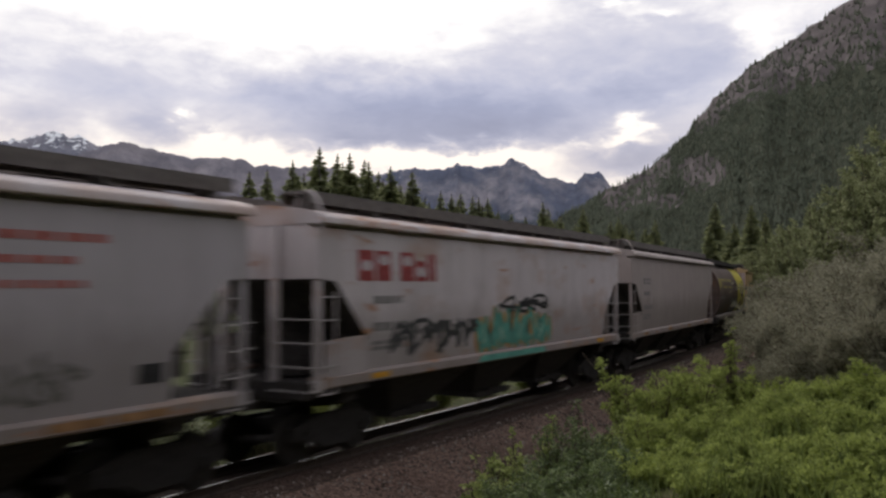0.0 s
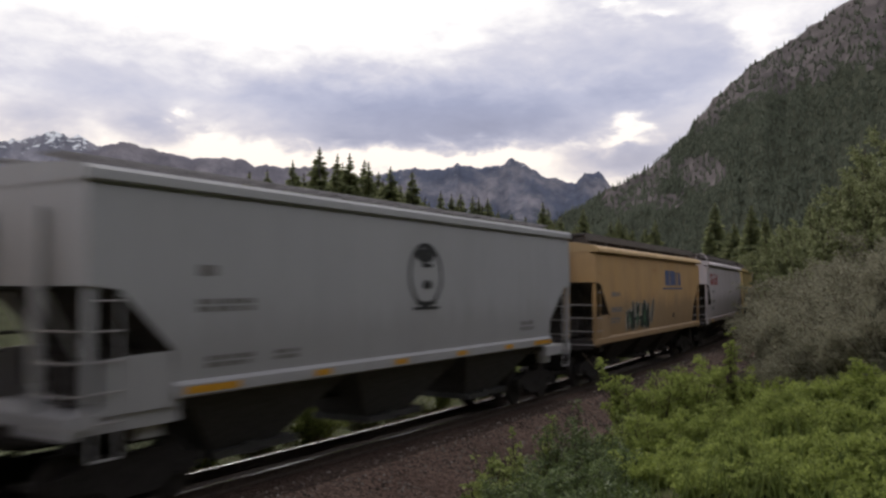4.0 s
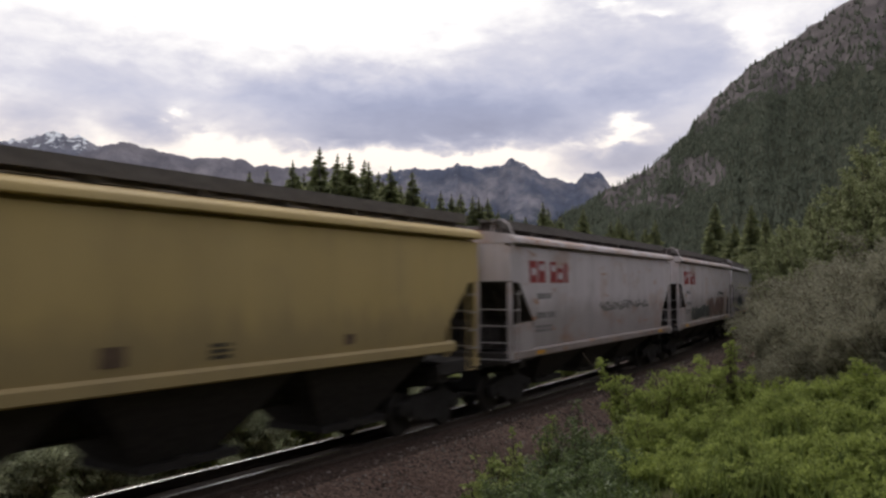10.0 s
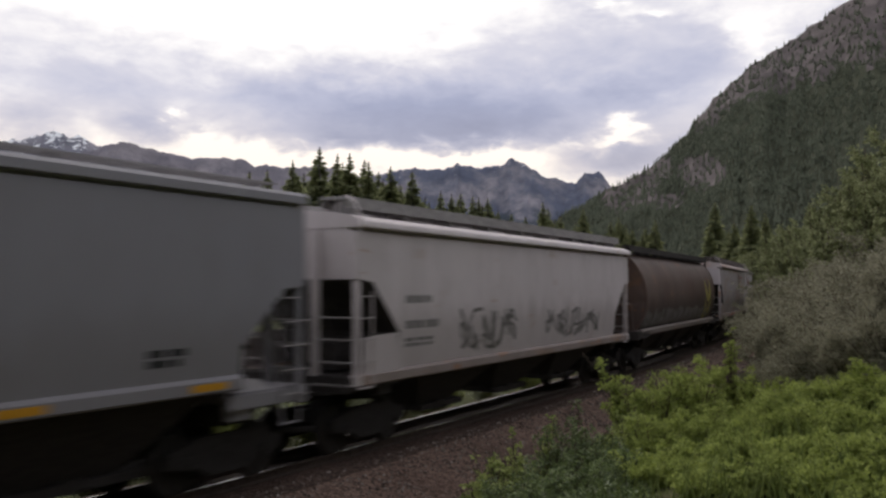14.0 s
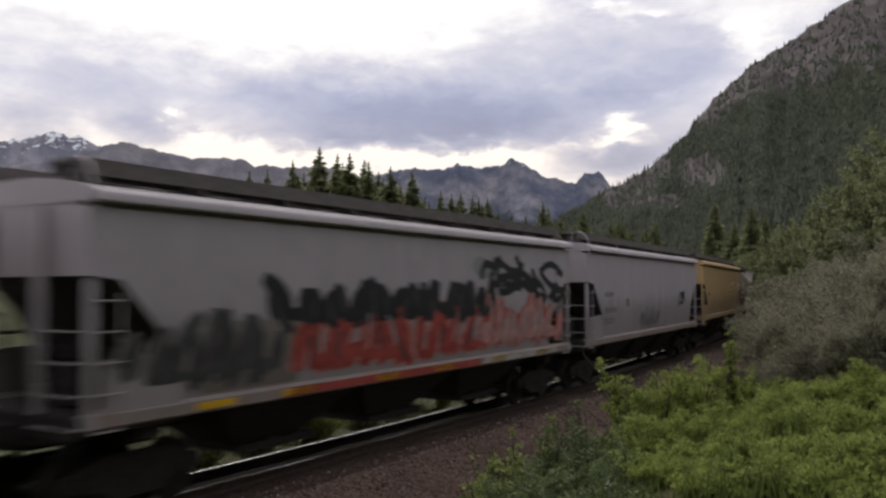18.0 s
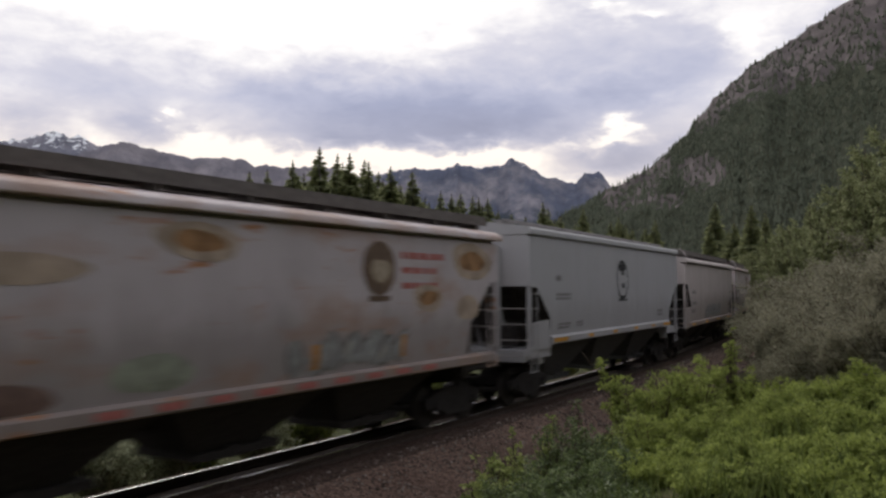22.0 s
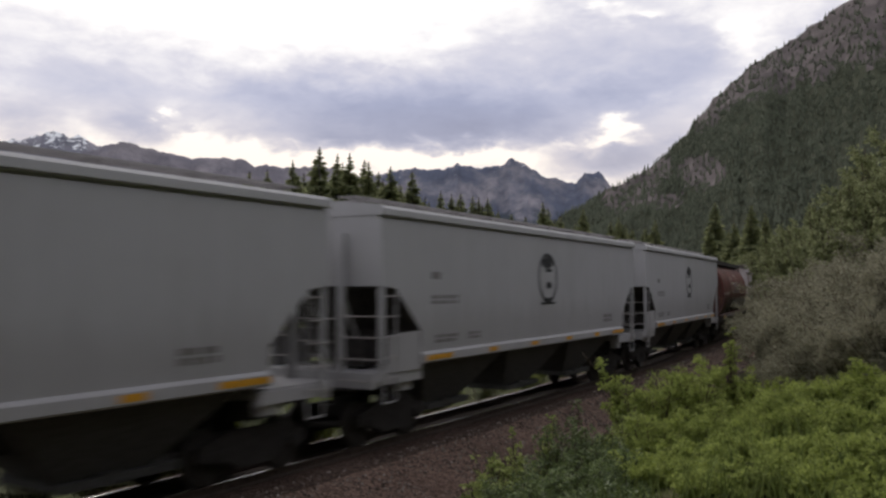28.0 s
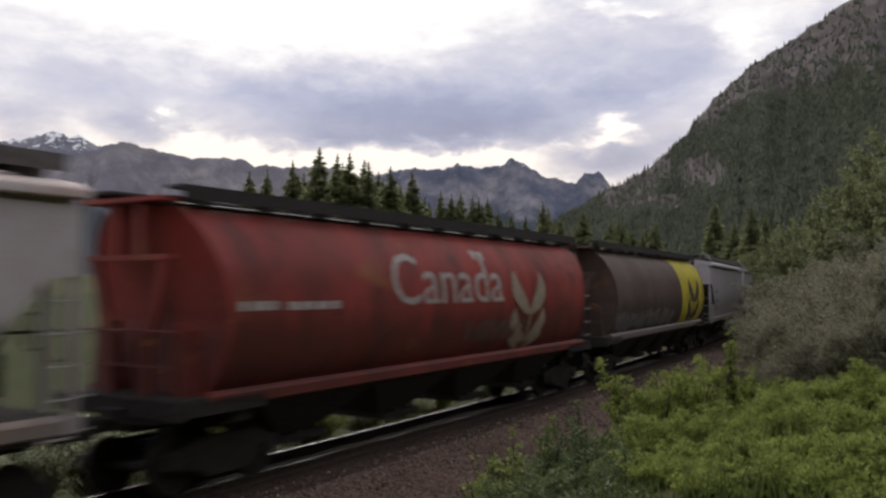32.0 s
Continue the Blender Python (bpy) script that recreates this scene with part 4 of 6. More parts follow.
def graffiti(car, kind, y0, y1, z0, z1, colours, seed, letters=5):
    """Sprayed lettering, too wild to read: interlocked swelling strokes with an outline and highlights."""
    rng = random.Random(seed)
    step = (y1 - y0) / letters
    tall = z1 - z0
    fat = min(0.31 * step, 0.30 * tall)
    for i in range(letters):
        back, fill, line, lite = Shape(), Shape(), Shape(), Shape()
        c = y0 + step * (i + 0.5)
        tilt = rng.uniform(-0.25, 0.25)
        for j in range(5):
            u0 = -0.55 + 0.275 * j + rng.uniform(-0.12, 0.12)
            u1 = u0 + rng.uniform(-0.35, 0.35) + tilt
            um = (u0 + u1) / 2 + rng.uniform(-0.35, 0.35)
            v0, v1 = rng.uniform(0.0, 0.22), rng.uniform(0.62, 1.0)
            pts = []
            for m in range(9):
                t = m / 8
                u = u0 * (1 - t) ** 2 + 2 * um * t * (1 - t) + u1 * t * t
                pts.append((c + u * step, z0 + tall * (v0 + (v1 - v0) * t)))
            w = fat * rng.uniform(0.75, 1.25)
            brush(back, kind, pts, w * 1.55 + 0.06, 0.006 + 0.0005 * j)
            brush(fill, kind, pts, w, 0.010 + 0.0005 * j)
            if j == 1:
                brush(lite, kind, [(p - 0.25 * w, q) for p, q in pts[1:7]], w * 0.3 + 0.02, 0.0165)
            elif j == 2:
                brush(line, kind, [(p + 0.34 * w, q) for p, q in pts[2:8]], w * 0.24 + 0.02, 0.0145)
        blob(fill, kind, c + rng.uniform(-0.2, 0.2) * step, z0 + tall * 0.3, 0.42 * step, 0.17 * tall, 0.0126, rng, 0.6)
        for name, sh, c2 in (("graffiti_outline", back, colours[0]), ("graffiti_letter", fill, colours[1]), ("graffiti_stroke", line, colours[2]), ("graffiti_highlight", lite, colours[3])):
            part(name, sh, c2, car)


def spot(car, name, kind, y, z, ry, rz, mat, seed, lift=0.007):
    """One soft-edged patch of rust or overspray."""
    sh = Shape()
    blob(sh, kind, y, z, ry, rz, lift, random.Random(seed), 0.16, 16)
    part(name, sh, mat, car)


def sill_spray(car, kind, y0, y1, mat):
    """Overspray that runs down over the side sill."""
    x, z = (1.40 if kind == "round" else SIDE[kind][0][0]) + 0.092, SILL[kind]
    part("sill_spray", Shape().prism([(y0, z + 0.035), (y1, z + 0.035), (y1 - 0.1, z + 0.185), (y0 + 0.12, z + 0.185)], x, x + 0.005, 0), mat, car)


def scrawl(car, kind, y0, y1, z0, z1, mat, seed, loops=4, width=0.07):
    """A thin sprayed tag: one part for each unreadable letter, drawn as joined strokes."""
    rng = random.Random(seed)
    step = (y1 - y0) / loops
    for i in range(loops):
        sh = Shape()
        c = y0 + step * (i + 0.5)
        for j in range(2):
            nodes = [(rng.uniform(-0.75, 0.75), rng.uniform(0.0, 1.0)) for _ in range(5)]
            nodes = [n for k, n in enumerate(nodes) if k == 0 or n != nodes[k - 1]]
            pts = []
            for k in range(len(nodes) - 1):
                (ya, za), (yb, zb) = nodes[k], nodes[k + 1]
                bow = rng.uniform(-0.25, 0.25)
                for m in range(5):
                    t = m / 4
                    q = bow * 4 * t * (1 - t)
                    pts.append((c + step * (ya + (yb - ya) * t + q * (zb - za)), z0 + (z1 - z0) * min(max(za + (zb - za) * t - q * (yb - ya), 0), 1)))
            if len(pts) > 1:
                stroke(sh, kind, pts, width, 0.008 + 0.002 * j)
        if sh.f:
            part("graffiti_tag", sh, mat, car)


def word(car, kind, text, y, z, height, mat, name="lettering"):
    """Letters laid on the side; y is where the word begins, reading towards the far end."""
    cu = bpy.data.curves.new("lettering", "FONT")
    cu.body, cu.size, cu.resolution_u = text, height, 3
    tmp = bpy.data.objects.new("lettering", cu)
    scene.collection.objects.link(tmp)
    me = bpy.data.meshes.new_from_object(tmp.evaluated_get(bpy.context.evaluated_depsgraph_get()))
    bpy.data.objects.remove(tmp)
    bpy.data.curves.remove(cu)
    bm = bmesh.new()
    bm.from_mesh(me)
    bmesh.ops.triangulate(bm, faces=bm.faces)
    for _ in range(3):
        bmesh.ops.subdivide_edges(bm, edges=[e for e in bm.edges if e.calc_length() > 0.16], cuts=1)
        bmesh.ops.triangulate(bm, faces=bm.faces)
    for v in bm.verts:
        zz = z + v.co.y
        v.co = (side_x(kind, zz) + 0.018, y + v.co.x * 1.08, zz)
    bm.to_mesh(me)
    bm.free()
    me.materials.clear()
    return part(name, me, mat, car, "painted word %s" % text)


def panel(sh, kind, y0, y1, lift=0.006, slant=0.0, z_lo=1.34):
    """A painted field over the whole height of the side."""
    top = SIDE[kind][-1][1] - 0.03
    rows = []
    levels = sorted([z_lo + (top - z_lo) * k / 14 for k in range(15)] + [b for a, b in SIDE[kind] if z_lo < b < top])
    for z in levels:
        x = side_x(kind, z) + lift
        rows.append([(x, y0 + slant * (1 - (z - z_lo) / (top - z_lo)) ** 2, z), (x, y1, z)])
    return sh.grid(rows)


def wheat(car, kind, y0, y1, field, ink, slant=0.8):
    """Painted field with a sheaf of pointed leaves."""
    if field:
        part("painted_field", panel(Shape(), kind, y0, y1, slant=slant), field, car, "faded yellow painted field")
    c, w = (y0 + y1) / 2 + 0.3, (y1 - y0)
    stem = Shape()
    stroke(stem, kind, [(c, 1.4 + 0.1 * k) for k in range(11)], 0.10, 0.012)
    stem = part("wheat_emblem", stem, ink, car)
    for lean, zb, zt, fat in ((-0.30, 2.25, 3.42, 0.085), (0.26, 2.25, 3.42, 0.085), (-0.33, 1.5, 2.45, 0.075), (0.28, 1.5, 2.45, 0.075), (-0.30, 1.3, 1.9, 0.06), (0.26, 1.3, 1.9, 0.06)):
        L, R = [], []
        for k in range(13):
            t = k / 12
            y = c + lean * w * (0.12 + 0.50 * math.sin(t * 1.9))
            z = zb + (zt - zb) * t
            half = fat * w * (math.sin(math.pi * min(t * 0.98 + 0.02, 1) ** 0.75)) ** 0.9 * (1 - 0.25 * t)
            x = side_x(kind, z) + 0.024
            L.append((x, y - half, z))
            R.append((x, y + half, z))
        part("wheat_leaf", Shape().grid([L, R]), ink, stem)


def oval_badge(car, kind, y, z, ry, rz, ring_mat, ink):
    """Round badge with a dark head, a mark and a foot scroll."""
    sh, dark = Shape(), Shape()
    rng = random.Random(1)
    n = 26
    rows = []
    for k in (0.86, 1.0):
        rows.append([(side_x(kind, z + rz * k * math.sin(t)) + 0.008, y + ry * k * math.cos(t), z + rz * k * math.sin(t)) for t in (2 * math.pi * i / n for i in range(n))])
    sh.grid(rows, True)
    part("badge_ring", sh, ring_mat, car)
    blob(dark, kind, y, z + rz * 0.62, ry * 0.55, rz * 0.26, 0.012, rng, 0.25)
    blob(dark, kind, y + 0.05, z - rz * 0.30, ry * 0.26, rz * 0.16, 0.012, rng, 0.2)
    for bar in ((y, z - rz * 0.86, ry * 1.1, rz * 0.10), (y, z - rz * 1.02, ry * 1.5, rz * 0.09), (y + 0.05, z + rz * 0.30, ry * 0.6, rz * 0.12)):
        dark.add(stencil(kind, [bar], 0.014).v, stencil(kind, [bar], 0.014).f)
    part("badge_mark", dark, ink, car)


def hopper_car(kind, label, body_mat, roof_mat, walk_mat, sill_mat, under_mat, hoops=True):
    """A covered grain hopper, its base at the rail, its far end towards +y."""
    car = thing("hopper_car", label, "freight car", group="cars of the grain train")
    part("body", cached(kind + "/body", lambda: hopper_body(kind), 35), body_mat, car)
    part("roof", cached(kind + "/roof", lambda: hopper_roof(kind), 35), roof_mat, car)
    if kind == "round":
        for sx in (-1, 1):
            ob = part("roof_walk", cached("fence/roof_walk", roof_fence), walk_mat, car, at=(sx * 0.90, 0, 4.505))
            ob.rotation_euler = (0, 0, 0 if sx > 0 else math.pi)
        n_hatch, zh = 4, 4.41
    else:
        for sx in (-1, 1):
            if kind == "tall":
                part("roof_walk", cached("thin/roof_walk", thin_walk), walk_mat, car, at=(sx * 0.66, 0, 4.84))
            else:
                part("roof_walk", cached("grate/roof_walk", roof_walk), walk_mat, car, at=(sx * 0.95, 0, 4.66))
        n_hatch, zh = (8 if kind == "tall" else 10), (4.55 if kind != "tall" else 4.74)
    for i in range(n_hatch):
        part("hatch", cached("hatch", hatch), roof_mat if kind == "tall" else walk_mat, car, at=(0, -7.1 + 14.2 * i / (n_hatch - 1), zh))
    for sx in (-1, 1):
        ob = part("side_sill", cached(kind + "/side_sill", lambda: side_sill(kind), 30), sill_mat, car)
        ob.rotation_euler = (0, 0, 0 if sx > 0 else math.pi)
    part("centre_sill", cached("centre_sill", centre_sill), M_GRIT, car)
    grey = kind == "tall"
    step, a, b2, bays = (3.25, 1.72, 0.42, 4) if kind == "round" else (4.3, 2.12, 0.80, 3) if kind in ("tall", "deep") else (3.8, 1.88, 0.75, 3)
    for i in range(bays):
        part("discharge_chute", cached(kind + "/discharge_chute", lambda: chute(kind, a, b2)), under_mat, car, at=(0, (i - (bays - 1) / 2) * step, 0))
    for sy in (1, -1):
        turn = 0 if sy > 0 else math.pi
        for nm, build, mat in (("coupler", coupler, M_BLACK), ("brake_gear", brake_gear, M_GRIT)):
            if nm == "brake_gear" and kind == "round":
                continue
            part(nm, cached(nm, build), mat, car).rotation_euler = (0, 0, turn)
        for k, (nm, build) in enumerate(END_PIECES):
            if nm == "slope_brace" and kind == "round":
                continue
            part(nm, cached("%d/%s" % (k, nm), build), sill_mat if grey else M_GRIT, car).rotation_euler = (0, 0, turn)
        if kind != "round":
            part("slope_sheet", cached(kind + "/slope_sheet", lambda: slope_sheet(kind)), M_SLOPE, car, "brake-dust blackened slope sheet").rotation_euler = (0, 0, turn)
        if kind == "round":
            part("end_frame", cached("round/end_frame", round_end), body_mat, car).rotation_euler = (0, 0, turn)
            part("end_rim", cached("round/end_rim", end_rim), body_mat, car).rotation_euler = (0, 0, turn)
        for sx in (-1, 1):
            if kind != "round":
                part("end_post", cached("end_post", end_post), body_mat, car, at=(sx * 0.62, sy * 8.27, 0))
                if sx > 0 and sy < 0 and kind in ("slab", "high") and hoops:
                    part("roof_rail", cached("roof_rail", roof_rail, 50), body_mat, car).scale = (1, sy, 1)
                part("corner_post", cached("corner_post", corner_post), body_mat, car, at=(sx * 1.50, sy * 8.1, 0))
                add_ladder("ladder", car, body_mat, (sx * 1.55, sy * 7.86, 0), 0 if sx > 0 else math.pi, grey, True)
                for z in (1.12, 1.55, 1.98, 2.40):
                    part("grab_iron", cached("grab_iron", wide_rung), M_RUNG, car, at=(0, 0, z)).scale = (sx, sy, 1)
                if sy < 0:
                    part("side_gusset", cached("side_gusset", side_gusset), body_mat, car, at=(sx * 1.53, 0, 0)).rotation_euler = (0, 0, math.pi)
            elif sy > 0:
                part("end_post", cached("round/end_post", lambda: Shape().box((0, 8.16, 2.8), (0.07, 0.09, 3.1)).box((0, 7.86, 3.5), (0.06, 0.07, 1.6))), M_GRIT, car, at=(sx * 1.02, 0, 0))
                add_ladder("ladder", car, M_GRIT, (sx * 1.42, sy * 8.1, -0.1), 0 if sx > 0 else math.pi, True, True)
        truck = new("truck")
        truck.parent = car
        truck.location, truck.rotation_euler = (0, sy * 6.95, RAIL_Z), (0, -math.atan(CANT), 0)
        tagged(truck, "black cast steel truck with two axles")
        for sx in (-1, 1):
            part("side_frame", cached("side_frame", side_frame), M_BLACK, truck, at=(sx * 1.0, 0, 0)).rotation_euler = (0, 0, 0 if sx > 0 else math.pi)
        part("bolster", cached("bolster", bolster), M_BLACK, truck)
        for y in (-0.89, 0.89):
            w = part("wheelset", cached("wheelset", wheelset, 30), M_WHEEL, truck)
            w.matrix_parent_inverse = Matrix.Translation((0, y, 0.46))
            WHEELSETS.append(w)
    return car


P = {
    "white": paint("faded_white_paint", (0.606, 0.545, 0.572, 1), 0.0, 0.25),
    "rusty_white": paint("rust_bled_white_paint", (0.62, 0.55, 0.56, 1), 0.42, 0.28),
    "white_roof": paint("rust_flecked_roof_paint", (0.60, 0.53, 0.54, 1), 0.8, 0.3),
    "grey": paint("light_grey_paint", (0.475, 0.429, 0.453, 1), 0.0, 0.24),
    "warm": paint("warm_grey_paint", (0.40, 0.335, 0.318, 1), 0.0, 0.26),
    "stone": paint("pale_stone_grey_paint", (0.53, 0.465, 0.455, 1), 0.0, 0.24),
    "cream": paint("cream_white_paint", (0.69, 0.62, 0.625, 1), 0.05, 0.18),
    "patchy": paint("rust_patched_grey_paint", (0.525, 0.468, 0.484, 1), 0.45, 0.25),
    "blue": paint("blue_grey_paint", (0.435, 0.43, 0.445, 1), 0.0, 0.12, 0.08),
    "slate": paint("slate_grey_paint", (0.285, 0.275, 0.30, 1), 0.0, 0.15, 0.05),
    "yellow": paint("dull_yellow_paint", (0.55, 0.40, 0.165, 1), 0.0, 0.22, 0.05),
    "tan": paint("ochre_tan_paint", (0.53, 0.352, 0.168, 1), 0.0, 0.25, 0.06),
    "orange": paint("sunburnt_orange_paint", (0.54, 0.33, 0.14, 1), 0.1, 0.3, 0.1),
    "rib": paint("peeling_orange_paint", (0.42, 0.19, 0.075, 1), 0.4, 0.3, 0.15),
    "brown": paint("dark_brown_paint", (0.125, 0.08, 0.066, 1), 0.2, 0.5, 0.10, (0.035, 0.027, 0.024, 1)),
    "sill": paint("rust_stained_sill_paint", (0.44, 0.36, 0.35, 1), 0.45, 0.45),
    "dust": paint("dusty_grey_sill_paint", (0.215, 0.178, 0.17, 1), 0.2, 0.5),
    "sooty": paint("sooty_brown_roof_paint", (0.06, 0.042, 0.038, 1), 0.1, 0.6, 0.05, (0.03, 0.025, 0.022, 1)),
    "maroon": paint("weathered_maroon_paint", (0.19, 0.058, 0.045, 1), 0.15, 0.85, 0.05, (0.035, 0.027, 0.024, 1)),
    "red": paint("faded_red_paint", (0.36, 0.05, 0.038, 1), 0.15, 0.85, 0.04, (0.035, 0.027, 0.024, 1)),
    "pink": paint("pinkish_primer_paint", (0.46, 0.34, 0.30, 1), 0.3, 0.3),
}
I_RED = plain("sign_red", (0.36, 0.062, 0.062, 1), 0.65)
I_PALERED = plain("washed_out_red", (0.45, 0.15, 0.13, 1), 0.7)
I_BLACK = plain("stencil_black", (0.03, 0.03, 0.032, 1), 0.7)
I_GREY = plain("worn_stencil_grey", (0.23, 0.215, 0.21, 1), 0.75)
I_WHITE = plain("lettering_white", (0.52, 0.46, 0.43, 1), 0.65)
I_CREAM = plain("lettering_beige", (0.42, 0.34, 0.25, 1), 0.7)
I_YELLOW = plain("field_yellow", (0.60, 0.50, 0.045, 1), 0.6, vary=0.2, scale=2)
I_DIMYEL = plain("dim_lettering_yellow", (0.42, 0.36, 0.10, 1), 0.65)
I_BLUE = plain("lettering_blue", (0.10, 0.13, 0.25, 1), 0.6)
I_BADGE = plain("badge_brown", (0.16, 0.105, 0.07, 1), 0.7)
I_PATCH = paint("fresh_grey_patch", (0.24, 0.215, 0.19, 1), 0.0, 0.3)
G = {k: plain("spray_" + k, c, 0.6, vary=0.3, scale=4) for k, c in {
    "teal": (0.12, 0.36, 0.29, 1), "mint": (0.30, 0.48, 0.38, 1), "black": (0.025, 0.026, 0.028, 1), "char": (0.07, 0.07, 0.072, 1), "silver": (0.33, 0.33, 0.33, 1),
    "dgreen": (0.055, 0.115, 0.075, 1), "green": (0.11, 0.25, 0.13, 1), "forest": (0.022, 0.035, 0.028, 1), "red": (0.42, 0.075, 0.06, 1), "rose": (0.50, 0.26, 0.24, 1),
    "rust": (0.17, 0.075, 0.055, 1), "plum": (0.10, 0.065, 0.075, 1), "blue": (0.09, 0.14, 0.25, 1), "ice": (0.36, 0.42, 0.47, 1), "orange": (0.50, 0.23, 0.05, 1),
    "yellow": (0.46, 0.38, 0.08, 1), "olive": (0.24, 0.25, 0.12, 1), "bone": (0.46, 0.42, 0.38, 1), "navy": (0.05, 0.06, 0.10, 1), "sage": (0.32, 0.34, 0.27, 1), "dusk": (0.21, 0.135, 0.115, 1), "smoke": (0.20, 0.185, 0.175, 1)}.items()}


def marks(car, kind, mat, boxes, lines=2):
    """Rows of small stencilled writing too worn to read: bars cut into words."""
    rng = random.Random(len(boxes) * 7 + int(boxes[0][0] * 10))
    bars = []
    for y0, y1, z0, z1 in boxes:
        h = (z1 - z0) / lines
        for r in range(lines):
            y = y0
            while y < y1 - 0.05:
                w = min(rng.uniform(0.12, 0.4), y1 - y)
                bars.append((y + w / 2, z0 + h * (r + 0.5), w, h * 0.72))
                y += w + rng.uniform(0.04, 0.09)
    tagged(part("stencilled_writing", stencil(kind, bars), mat, car), kind="stuff")


def bars(car, kind, mat, boxes, name="painted_bar"):
    for a, b, c, d in boxes:
        part(name, stencil(kind, [((a + b) / 2, (c + d) / 2, b - a, d - c)], 0.02 if name == "orange_spray" else 0.009), mat, car)


def red_blocks(car, kind, mat, y0=-7.0, z0=3.1, k=1.0):
    """The road name as plain red blocks."""
    H = 0.60 * k
    for off, w, h, hole in ((0, 0.52, H, 0.30), (0.60, 0.50, H, 0.42), (1.45, 0.50, H, 0.42), (2.02, 0.40, H * 0.72, 0.2), (2.49, 0.15, H * 0.95, 0), (2.71, 0.15, H, 0)):
        block = part("letter_block", stencil(kind, [(y0 + off + w / 2, z0 + h / 2, w, h)], 0.009), mat, car)
        if hole:
            gap = Shape()
            blob(gap, kind, y0 + off + w * 0.52, z0 + hole * k, 0.15, 0.12, 0.013, random.Random(3), 0.1, 10)
            part("counter", gap, P["white"], block)


def reflectors(car, kind, places, mat=None, w=0.6):
    x = (1.40 if kind == "round" else SIDE[kind][0][0]) + 0.094
    z = SILL[kind] + 0.11
    for y in places:
        part("reflector", cached("refl%.2f/reflector" % w, lambda: Shape().box((0, 0, 0), (0.006, w, 0.11))), mat or M_AMBER, car, at=(x, y, z))


def big_badge(car, kind, y, z):
    """Brown round badge and three lines of washed-out red writing."""
    sh = Shape()
    blob(sh, kind, y, z, 0.56, 0.54, 0.008, random.Random(2), 0.03, 20)
    part("badge", sh, I_BADGE, car, "faded brown round badge")
    inner = Shape()
    blob(inner, kind, y + 0.05, z - 0.05, 0.30, 0.26, 0.014, random.Random(4), 0.3, 12)
    part("badge_centre", inner, I_CREAM, car)
    bars(car, kind, I_BADGE, [(y - 0.35, y + 0.35, z - 0.66, z - 0.55)], "badge_scroll")
    marks(car, kind, I_PALERED, [(y + 0.75, y + 2.45, z + 0.18, z + 0.38), (y + 0.78, y + 2.1, z - 0.12, z + 0.06), (y + 0.78, y + 2.15, z - 0.44, z - 0.26)], 1)


M_HALO = plain("rust_halo", (0.46, 0.36, 0.28, 1), 0.85, vary=0.35, scale=2)
M_BLOOM = plain("rust_bloom", (0.34, 0.185, 0.085, 1), 0.85, vary=0.5, scale=3)
STARTS = [-6.7, 11.3, 29.17, 47.4, 65.64, 84.01, 102.5, 121.06, 139.35, 157.47, 175.8, 194.21, 212.18, 229.97, 247.53, 265.24, 283.02, 301.0, 319.06, 336.91, 354.63, 372.38, 390.49, 408.8, 427.19, 445.29, 463.29, 481.27, 499.7, 518.19, 536.47, 554.41, 572.28, 590.5, 608.81, 627.0, 645.2, 663.4, 681.5]


def add_car(kind, paint_key, label, roof=None, walk=None, sill=None, under=None):
    body = P[paint_key]
    car = hopper_car(kind, label, body, roof or body, walk or M_WALK, sill or (P["sill"] if paint_key in ("white", "rusty_white", "grey", "warm", "stone", "cream", "patchy") else body), under or M_GRIT, paint_key not in ("tan", "orange", "yellow"))
    TRAIN.append((car, STARTS[len(TRAIN)] + HALF))
    return car, kind


def plain_marks(car, kind, mat=I_GREY):
    marks(car, kind, mat, [(-6.5, -5.5, 2.62, 2.84)], 1)
    marks(car, kind, mat, [(-6.5, -5.2, 2.08, 2.32)], 1)
    marks(car, kind, mat, [(-6.5, -5.4, 1.72, 1.94)], 2)


def white_car(label, rusty=False, kind="slab"):
    c = add_car(kind, "rusty_white" if rusty else "white", label, roof=P["white_roof"] if rusty else P["white"])
    red_blocks(*c, I_RED)
    plain_marks(*c)
    reflectors(*c, (-6.2, 6.3))
    return c


def emblem_car(label):
    c = add_car("tall", "blue", label, walk=M_GALV, under=plain("dusty_grey_chute", (0.07, 0.068, 0.066, 1), 0.8))
    oval_badge(*c, 0.1, 3.24, 0.68, 0.70, I_BLACK, I_BLACK)
    marks(*c, I_GREY, [(-6.3, -5.8, 3.12, 3.35)], 1)
    marks(*c, I_GREY, [(-6.3, -5.1, 2.59, 2.82), (-6.1, -5.1, 1.74, 1.95), (-4.6, -4.0, 1.76, 1.95), (4.8, 5.6, 1.8, 2.1)], 2)
    reflectors(*c, (-6.0, 6.1), w=1.1)
    reflectors(*c, (-3.4, -0.9, 1.6, 4.0), w=0.45)
    return c


def brown_car(label, key="brown", field=I_YELLOW, at=(2.5, 7.75), ink=None):
    c = add_car("round", key, label, roof=P["sooty"], sill=P["dust"] if key == "brown" else P[key], walk=M_FENCE)
    wheat(*c, at[0], at[1], field, ink or P[key])
    return c


